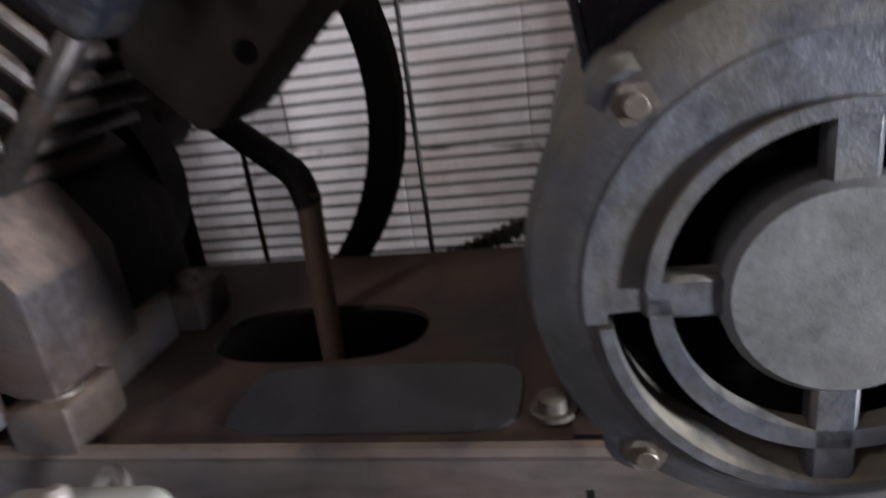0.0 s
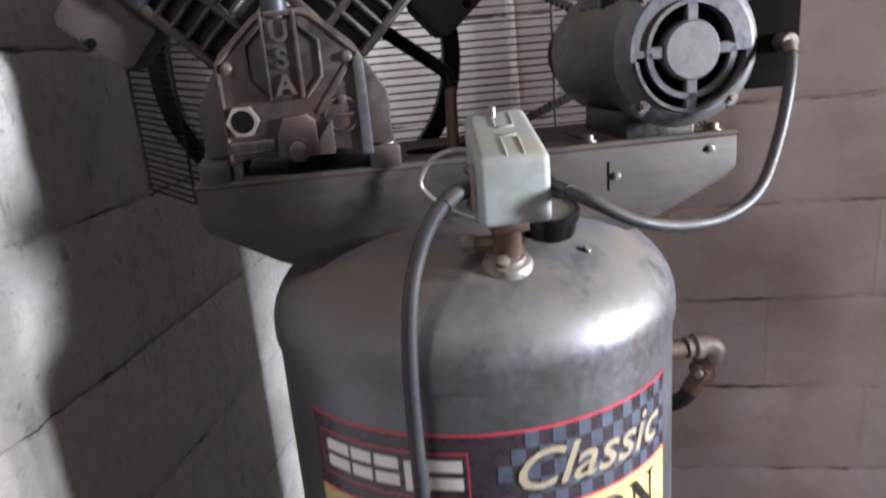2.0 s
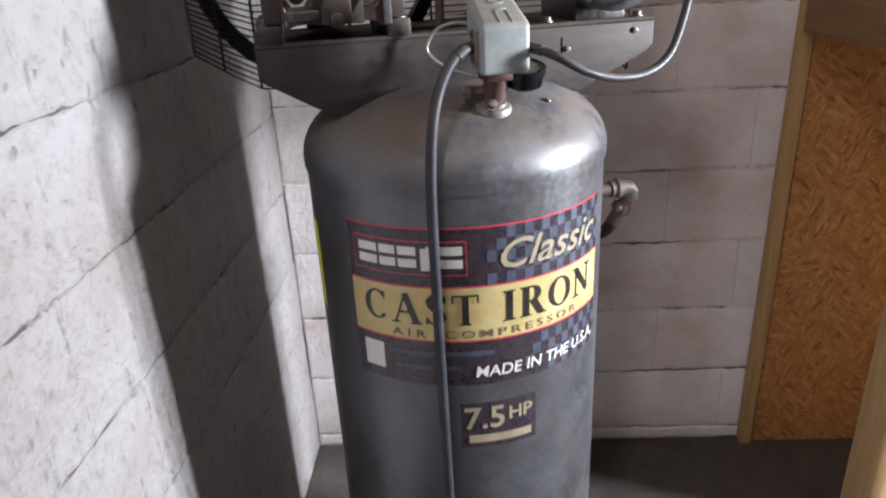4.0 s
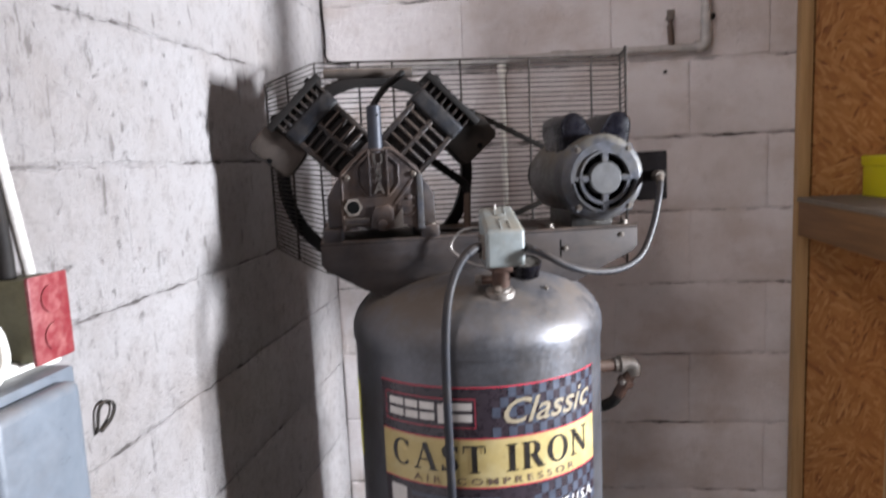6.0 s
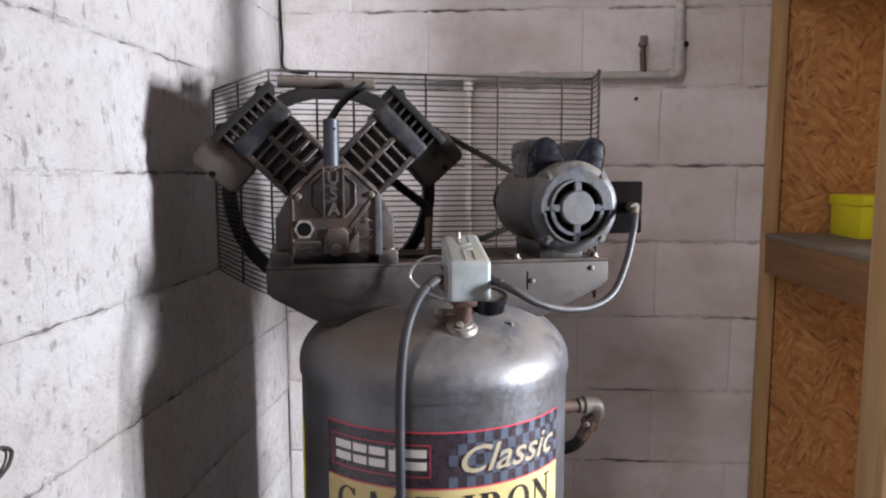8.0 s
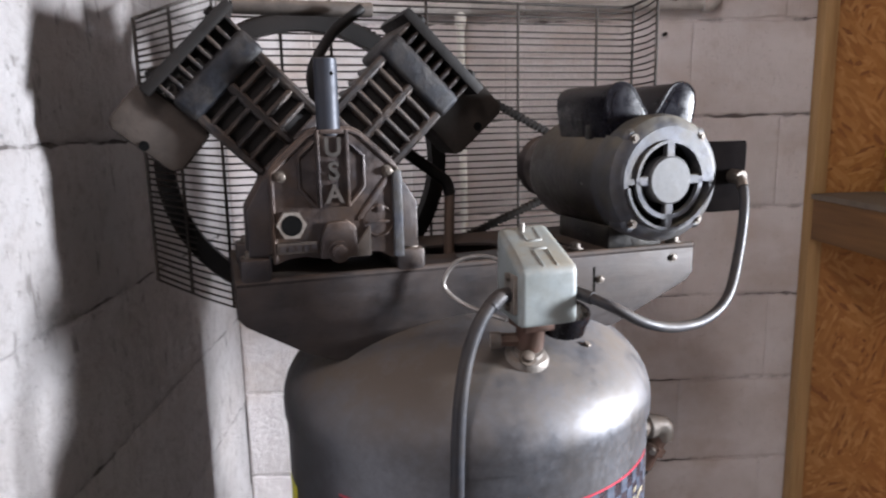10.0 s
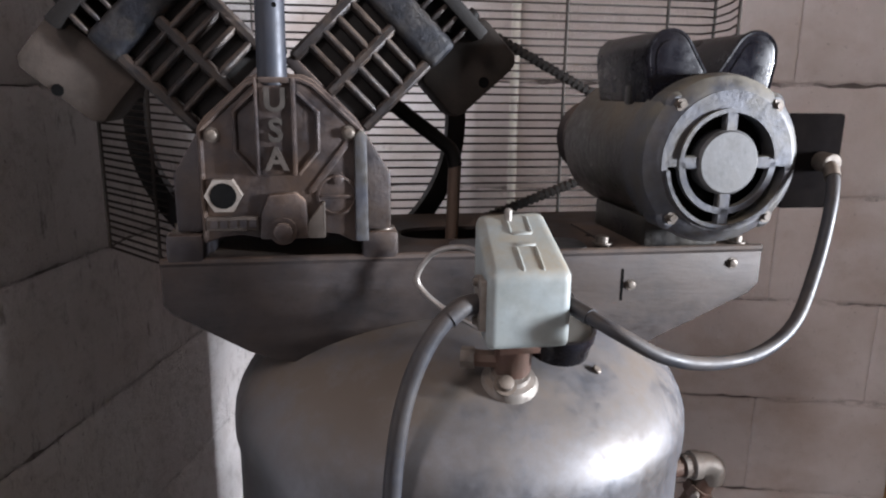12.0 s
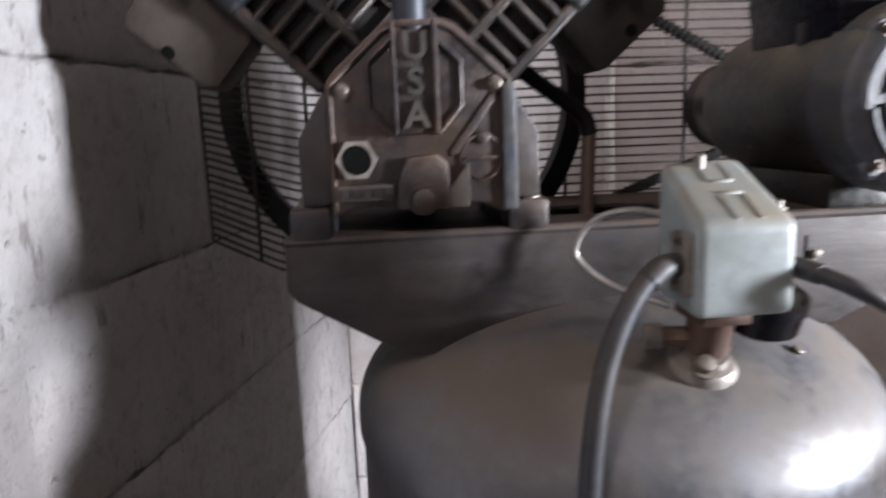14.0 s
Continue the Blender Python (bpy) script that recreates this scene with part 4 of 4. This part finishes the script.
def on_lid(u0, u1, t0, t1, high):
    bm = bmesh.new()
    pts = []
    for h in (-0.002, high):
        for u, tt in ((u0, t0), (u1, t0), (u1, t1), (u0, t1)):
            pts.append(bm.verts.new((u, B0 + (B1 - B0) * tt, 1.291 + (1.328 - 1.291) * tt + h)))
    bm.faces.new(pts[3::-1]), bm.faces.new(pts[4:])
    for k in range(4):
        j = (k + 1) % 4
        bm.faces.new((pts[k], pts[j], pts[4 + j], pts[4 + k]))
    bmesh.ops.recalc_face_normals(bm, faces=bm.faces)
    return bevel(bm, 0.0008, 1)


for u0, u1, t0, t1 in ((0.004, 0.0065, 0.05, 0.4), (0.02, 0.0225, 0.05, 0.4), (0.005, 0.022, 0.42, 0.46), (0.005, 0.022, 0.6, 0.64), (0.003, 0.0055, 0.62, 0.9), (0.0205, 0.023, 0.62, 0.9)):
    part("lid_rib", on_lid(u0, u1, t0, t1, 0.0011), SWITCH, cover_box)
part("lever", rod((0.006, -0.172, 1.32), (0.006, -0.172, 1.332), 0.0034, 12, 0.0015), GALV, switch, "small bright lever stub")
part("base_plate", box(S0 + 0.016, S1 - 0.018, B0 + 0.02, B1 - 0.004, 1.217, 1.227, 0.001), BRASS, switch)
clamp = part("cord_clamp", box(S0 - 0.0045, S0 + 0.002, -0.226, -0.202, 1.243, 1.284, 0.0015), GALV, switch, "metal cord clamp")
for z in (1.249, 1.281):
    part("clamp_screw", bolt_head((S0 - 0.004, -0.214, z), (-1, 0, 0), 0.0035, 0.004), BOLT, clamp)
part("cord_grip", rod((S1 - 0.003, -0.2, 1.258), (S1 + 0.01, -0.203, 1.256), 0.0085, 14), PLASTIC, switch)
part("neck", rod((0.012, -0.178, 1.19), (0.012, -0.186, 1.22), 0.0165, 14), BRASS, switch, "brown tarnished brass manifold")
part("side_outlet", rod((0.012, -0.182, 1.207), (0.06, -0.165, 1.212), 0.009, 12), BRASS, switch)
part("port_plug", hexagon((-0.02, -0.1725, 1.2), (-1, 0.3, 0), 0.0098, 0.012), GALV, switch, "pale hexagon plug")
part("side_port", rod((0.012, -0.182, 1.2), (-0.022, -0.172, 1.2), 0.008, 8), BRASS, switch)
part("union_nut", hexagon((0.012, -0.173, 1.183), (0, -0.2, 1), 0.0155, 0.012), GALV, switch, "pale union nut")
part("tank_bush", lathe([(0.0275, -0.014), (0.0265, -0.002), (0.0235, 0.003), (0.0185, 0.0045), (0.0175, 0.009), (0.0, 0.01)], (0.012, -0.172, 1.178), (0, -0.35, 1), 24), GALV, switch)
part("tank_bolt", bolt_head((0.002, -0.195, 1.182), (0, -0.6, 0.8), 0.007, 0.008), BOLT, switch)
part("unloader_tube", tube([(0.0, -0.165, 1.283), (-0.02, -0.12, 1.287), (-0.045, -0.099, 1.278), (-0.061, -0.097, 1.256), (-0.056, -0.1, 1.241), (-0.036, -0.116, 1.226), (-0.005, -0.155, 1.217)], 0.0028, 10), ALUMINIUM, switch, "bright bent aluminium tube loop")

gauge = thing("pressure_gauge", UNIT, (0.073, -0.16, 1.19), "black pressure gauge with dusty glass facing up", "pressure gauge")
case_p, case_way = (0.054, -0.174, 1.201), (0.02, -0.27, 1)
part("case", lathe([(0, 0), (0.019, 0.0), (0.0275, 0.006), (0.0285, 0.022), (0.0302, 0.0225), (0.0302, 0.0305), (0.0275, 0.031), (0.027, 0.0245), (0, 0.024)], case_p, case_way, 36), PLASTIC, gauge)
part("dial", lathe([(0, 0.0245), (0.0266, 0.0245), (0.0266, 0.025), (0, 0.025)], case_p, case_way, 32), BEIGE, gauge, "dusty pale dial")
part("glass", lathe([(0, 0.0285), (0.027, 0.0285), (0.027, 0.0292), (0, 0.0292)], case_p, case_way, 32), GLASS, gauge)
part("relief_stud", bolt_head((0.1, -0.15, 1.168), (0.3, -0.45, 0.85), 0.0045, 0.009), BOLT, gauge)

# ---- cords ----
cord = thing("power_cord", HOME, (0.0, -0.25, FLOOR), "grey rubber supply cord hanging down in front of the tank", "power cord")
part("cord", tube([(0.043, -0.206, 1.263), (0.022, -0.222, 1.262), (0.004, -0.236, 1.247), (-0.012, -0.25, 1.215), (-0.022, -0.262, 1.17), (-0.027, -0.268, 1.1), (-0.028, -0.268, 1.0), (-0.027, -0.266, 0.8), (-0.024, -0.266, 0.5), (-0.02, -0.268, 0.2), (-0.015, -0.29, 0.03), (-0.06, -0.36, FLOOR + 0.008), (-0.2, -0.5, FLOOR + 0.007)], 0.0074, 14), CORD, cord)
part("strain_relief", tube([(0.036, -0.2105, 1.263), (0.022, -0.222, 1.262), (0.012, -0.23, 1.255)], 0.0084, 14), CORD, cord, "strain relief at the clamp")
lead = thing("motor_cord", HOME, (0.2, -0.18, 1.21), "grey rubber cord looping from switch to motor", "power cord")
part("cord", tube([(0.105, -0.185, 1.258), (0.123, -0.21, 1.255), (0.145, -0.222, 1.246), (0.182, -0.213, 1.226), (0.226, -0.186, 1.213), (0.272, -0.155, 1.213), (0.308, -0.126, 1.232), (0.332, -0.096, 1.276), (0.346, -0.075, 1.325), (0.352, -0.058, 1.353), (0.352, -0.045, 1.364), (0.349, -0.025, 1.367)], 0.0058, 14), CORD, lead)
part("strain_relief", tube([(0.106, -0.186, 1.258), (0.115, -0.199, 1.2565), (0.123, -0.21, 1.255)], 0.007, 14), CORD, lead, "strain relief at the switch")
part("end_sleeve", tube([(0.3515, -0.058, 1.353), (0.352, -0.05, 1.36), (0.3515, -0.04, 1.3645)], 0.0072, 14), BOLT, lead, "dull metal end sleeve at the motor")

# ---- outlet fittings on the tank's side ----
outlet = thing("outlet_fitting", HOME, (0.25, 0.08, 0.96), "grimy brass and galvanised outlet elbow on the tank's side", "pipe fitting")
part("nipple", rod((0.225, 0.07, 0.965), (0.3, 0.093, 0.965), 0.013, 16), BRASS, outlet)
part("elbow", tube([(0.28, 0.087, 0.965), (0.305, 0.095, 0.966), (0.32, 0.1, 0.96), (0.322, 0.102, 0.94)], 0.0155, 16), GALV, outlet, "pale galvanised elbow")
part("elbow_band", lathe([(0.0155, -0.006), (0.0185, -0.005), (0.0185, 0.005), (0.0155, 0.006)], (0.296, 0.092, 0.9655), (0.95, 0.3, 0), 20), GALV, outlet)
part("valve_body", rod((0.321, 0.102, 0.95), (0.288, 0.098, 0.893), 0.013, 14), BRASS, outlet)
part("valve_nut", hexagon((0.309, 0.1, 0.93), (-0.5, 0, -0.87), 0.0185, 0.014), BRASS, outlet)
part("relief_pin", rod((0.303, 0.095, 0.925), (0.294, 0.07, 0.932), 0.005, 10), GALV, outlet)
part("hose", tube([(0.292, 0.098, 0.9), (0.28, 0.099, 0.882), (0.262, 0.108, 0.868), (0.24, 0.135, 0.855), (0.21, 0.2, 0.83), (0.18, 0.3, 0.8)], 0.012, 14), RUBBER, outlet, "black rubber hose")

# ---- pipes on the back wall ----
pipes = thing("air_pipe", HOME, (0.1, 0.58, 1.675), "grey plastic air pipe clipped along the block wall", "pipe")
YP = 0.582
part("long_run", rod((WX + 0.06, YP, 1.672), (0.565, YP, 1.676), 0.0105, 14), PIPE, pipes)
part("riser", rod((0.577, YP, 1.69), (0.577, YP, 2.7), 0.0125, 14), PIPE, pipes)
part("elbow", tube([(0.55, YP, 1.676), (0.568, YP, 1.678), (0.577, YP, 1.69), (0.577, YP, 1.715)], 0.0155, 14), PIPE, pipes)
part("drop_leg", rod((0.04, YP, 1.66), (0.042, YP, 1.2), 0.0085, 12), WHITEPIPE, pipes, "white plastic drop pipe")
for u in (0.035, 0.2):
    part("tee", rod((u - 0.026, YP, 1.674), (u + 0.026, YP, 1.674), 0.0145, 14), PIPE, pipes)
part("tee_stub", rod((0.04, YP, 1.674), (0.04, YP, 1.64), 0.0125, 14), WHITEPIPE, pipes)
part("coupling", rod((0.577, YP, 1.745), (0.577, YP, 1.735), 0.0145, 14), PIPE, pipes)
valve = part("valve", rod((0.49, YP, 1.676), (0.486, YP, 1.735), 0.008, 12), COPPER, pipes, "tarnished small drain valve")
part("valve_head", rod((0.487, YP - 0.008, 1.755), (0.487, YP + 0.012, 1.755), 0.0105, 10), BRASS, valve)
part("valve_handle", box(0.476, 0.496, YP - 0.014, YP - 0.008, 1.748, 1.773, 0.002), GALV, valve)
part("valve_stem", rod((0.487, YP, 1.73), (0.487, YP, 1.75), 0.0065, 10), COPPER, valve)
part("nail", rod((0.594, WY - 0.02, 1.752), (0.594, WY + 0.01, 1.752), 0.008, 10), RUBBER, pipes)
part("nail", rod((0.476, WY - 0.016, 1.618), (0.476, WY + 0.01, 1.618), 0.004, 10), RUBBER, pipes)
wire_lead = thing("thin_cable", HOME, (WX, WY, 1.75), "thin black cable running down the wall corner", "cable")
part("cable", tube([(WX + 0.006, WY - 0.006, 2.7), (WX + 0.006, WY - 0.006, 2.1), (WX + 0.005, WY - 0.006, 1.86), (WX + 0.009, WY - 0.007, 1.77), (WX + 0.008, WY - 0.007, 1.715), (WX + 0.03, WY - 0.006, 1.698), (WX + 0.08, WY - 0.012, 1.69)], 0.0035, 8), RUBBER, wire_lead)

# ---- timber shelving beside the compressor ----
frame_unit = thing("timber_shelf_frame", HOME, (PX, 0.3, FLOOR), "raw pine stud shelf frame backed with strand board", "shelf unit")
for y0, y1, wide in ((0.568, 0.602, 0.031), (-0.022, 0.067, 0.038)):
    part("post", box(PX, PX + wide, y0, y1, FLOOR, 2.748, 0.003), STUD, frame_unit)
for z in (1.07, 1.49, 1.83):
    part("knot", lathe([(0, 0), (0.006, 0), (0.0045, 0.0012), (0, 0.0014)], (PX + 0.021, -0.0215, z), (0, -1, 0), 12), RAIL, frame_unit, "dark knot in the pine")
part("back_board", box(PX + 0.039, 2.2, 0.582, 0.597, FLOOR, 2.748, 0.001), OSB, frame_unit, "orange-brown strand board back")
for z in (1.266, 1.99):
    part("front_rail", box(PX + 0.001, PX + 0.037, 0.068, 0.565, z - 0.095, z - 0.006, 0.003), RAIL, frame_unit)
    part("shelf_board", box(PX, PX + 0.574, 0.068, 0.58, z - 0.006, z + 0.006, 0.001), SHELFTOP, frame_unit, "dusty grey-brown shelf board")
# unseen board, added to keep the window light off the back wall
part("light_block_board", box(PX + 0.575, PX + 0.59, 0.05, 0.58, FLOOR, 2.748, 0.001), OSB, frame_unit)
tub = thing("yellow_box", HOME, (0.98, 0.5, 1.272), "bright yellow plastic box on the shelf", "box")
part("body", box(0.958, 1.14, 0.40, 0.55, 1.272, 1.352, 0.004), YELLOW, tub)
part("lid", box(0.954, 1.144, 0.396, 0.554, 1.348, 1.374, 0.004), YELLOW, tub)

# ---- electrical things on the west wall ----
panel = thing("disconnect_switch", HOME, (WX, -0.75, 1.1), "grey enamel electrical disconnect box on the wall", "electrical box")
part("body", box(WX, WX + 0.066, -0.85, -0.66, 1.02, 1.2, 0.006), GREYBOX, panel)
part("door", box(WX + 0.064, WX + 0.09, -0.812, -0.683, 1.045, 1.19, 0.012, 3), GREYBOX, panel, "raised grey door with rounded edges")
part("latch", box(WX + 0.05, WX + 0.084, -0.685, -0.664, 1.002, 1.024, 0.003), PLASTIC, panel)
part("low_flange", box(WX + 0.066, WX + 0.074, -0.765, -0.688, 1.0, 1.032, 0.002), BRASS, panel, "brown plate under the door")
part("maker_plate", box(WX + 0.066, WX + 0.068, -0.836, -0.815, 1.08, 1.14), BEIGE, panel)
outlet_box = thing("red_outlet_box", HOME, (WX, -0.665, 1.25), "metal outlet box with a scratched red cover", "outlet box")
part("body", box(WX, WX + 0.045, -0.693, -0.637, 1.21, 1.303, 0.003), OLIVE, outlet_box)
red = part("cover", box(WX + 0.045, WX + 0.05, -0.697, -0.634, 1.207, 1.306, 0.002), RED, outlet_box, "red cover plate")
for z in (1.235, 1.278):
    part("socket", lathe([(0.0, 0.0), (0.016, 0), (0.016, 0.002), (0, 0.002)], (WX + 0.05, -0.665, z), (1, 0, 0), 20), RED, red)
conduit = thing("white_conduit", HOME, (WX, -0.7, 1.25), "white plastic conduit with cream cable loop", "conduit")
part("upright", rod((WX + 0.03, -0.79, 1.2), (WX + 0.03, -0.775, 1.4), 0.014, 14), WHITEPIPE, conduit)
part("cross", rod((WX + 0.02, -0.75, 1.206), (WX + 0.02, -0.63, 1.2), 0.008, 12), WHITEPIPE, conduit)
part("cable_loop", tube([(WX + 0.05, -0.77, 1.2), (WX + 0.055, -0.748, 1.225), (WX + 0.052, -0.748, 1.258), (WX + 0.05, -0.765, 1.272), (WX + 0.048, -0.78, 1.25)], 0.005, 10), WHITEPIPE, conduit)
feed = thing("black_cable", HOME, (WX, -0.68, 1.4), "black cable rising on the wall", "cable")
part("cable", tube([(WX + 0.012, -0.68, 1.3), (WX + 0.012, -0.68, 1.34), (WX + 0.012, -0.69, 1.45), (WX + 0.012, -0.72, 1.7), (WX + 0.012, -0.73, 2.7)], 0.009, 10), RUBBER, feed)
part("sleeve", rod((WX + 0.02, -0.655, 1.3), (WX + 0.02, -0.69, 1.5), 0.007, 10), PIPE, feed)
hook = thing("wire_hook", HOME, (WX, -0.535, 1.08), "small black bent wire hook on the wall", "hook")
part("wire", tube([(WX - 0.003, -0.548, 1.066), (WX + 0.005, -0.549, 1.075), (WX + 0.007, -0.545, 1.1), (WX + 0.007, -0.53, 1.107), (WX + 0.007, -0.512, 1.096), (WX + 0.006, -0.518, 1.08), (WX + 0.004, -0.54, 1.068)], 0.0024, 8), RUBBER, hook)
rubble = thing("black_cable_bundle", HOME, (WX + 0.06, -0.78, 0.94), "tangle of black cable below the disconnect box", "cable bundle")
# plain black block added behind the cables
part("black_block", box(WX + 0.004, WX + 0.05, -0.86, -0.72, 0.88, 1.018, 0.012), RUBBER, rubble)
for k in range(4):
    part("cable", tube([(WX + 0.03 + 0.012 * k, -0.82 + 0.03 * k, 1.03), (WX + 0.05, -0.79 + 0.03 * k, 0.97), (WX + 0.075 - 0.01 * k, -0.74 + 0.015 * k, 0.91), (WX + 0.05, -0.72 - 0.02 * k, 0.85), (WX + 0.03, -0.79 + 0.01 * k, 0.86 - 0.02 * k), (WX + 0.04, -0.86, 0.95)], 0.011, 10), RUBBER, rubble)

# ---- blocks of the two seen walls ----
def block_mesh(length, height, seed, material, sunk):
    """One painted block face: a slightly uneven cushion with rounded edges, 1.2 cm deep."""
    rnd = random.Random(seed)
    ex, ez = 0.004 / length, 0.006 / height
    xs = [0, ex] + [k / 20 for k in range(1, 20)] + [1 - ex, 1]
    zs = [0, ez, 0.3, 0.5, 0.7, 1 - ez, 1]
    nx, nz = len(xs) - 1, len(zs) - 1
    bm = bmesh.new()
    wobble = {j: [rnd.uniform(-0.0026, 0.0032) * (1 if j < 3 else -1) for _ in xs] for j in (0, nz)}
    grid = []
    for j in range(nz + 1):
        row = []
        for i in range(nx + 1):
            z = (zs[j] - 0.5) * height + (wobble[0][i] if j < 2 else wobble[nz][i] if j > nz - 2 else 0.0)
            y = sunk if j in (0, nz) else 0.3 * sunk if i in (0, nx) else rnd.uniform(-0.0003, 0.0003)
            row.append(bm.verts.new(((xs[i] - 0.5) * length, y, z)))
        grid.append(row)
    for j in range(nz):
        for i in range(nx):
            bm.faces.new((grid[j][i], grid[j][i + 1], grid[j + 1][i + 1], grid[j + 1][i]))
    rim = grid[0][:] + [r[-1] for r in grid[1:]] + grid[-1][-2::-1] + [r[0] for r in grid[-2:0:-1]]
    back = [bm.verts.new((v.co.x, 0.012, v.co.z)) for v in rim]
    for k in range(len(rim)):
        j = (k + 1) % len(rim)
        bm.faces.new((rim[j], rim[k], back[k], back[j]))
    mesh = bpy.data.meshes.new("block")
    bm.to_mesh(mesh)
    bm.free()
    mesh.materials.append(material)
    mesh.polygons.foreach_set("use_smooth", [True] * len(mesh.polygons))
    return mesh


shapes = {}


def lay_blocks(wall, lo, hi, joint, first_line, turn, place, material, gap, sunk):
    for c in range(-9, 6):
        z0 = first_line + c * COURSE
        z1 = z0 + COURSE
        if z1 < FLOOR + 0.02 or z0 > 2.74:
            continue
        z0, z1 = max(z0, FLOOR), min(z1, 2.75)
        start = joint + (BLOCK / 2 if c % 2 else 0)
        k0 = math.floor((lo - start) / BLOCK)
        x = start + k0 * BLOCK
        while x < hi:
            a, b = max(x, lo), min(x + BLOCK, hi)
            if b - a > 0.02:
                key = (round(b - a, 3), round(z1 - z0, 3), random.randrange(3), material)
                if key not in shapes:
                    shapes[key] = block_mesh(b - a - 0.0004, z1 - z0 - gap, len(shapes), material, sunk)
                ob = new("block", shapes[key])
                ob.matrix_world = place((a + b) / 2, (z0 + z1) / 2) @ pose(0, 0, 0, 0, 0, turn)
                ob.parent = wall
            x += BLOCK


lay_blocks(wall_north, WX, 0.95, -0.069, 1.647, 0, lambda a, z: pose(a, WY, z), WALL, 0.0046, 0.002)
lay_blocks(wall_west, -3.0, WY, -0.42, 1.628, 90, lambda a, z: pose(WX, a, z), ROUGHWALL, 0.0026, 0.0012)
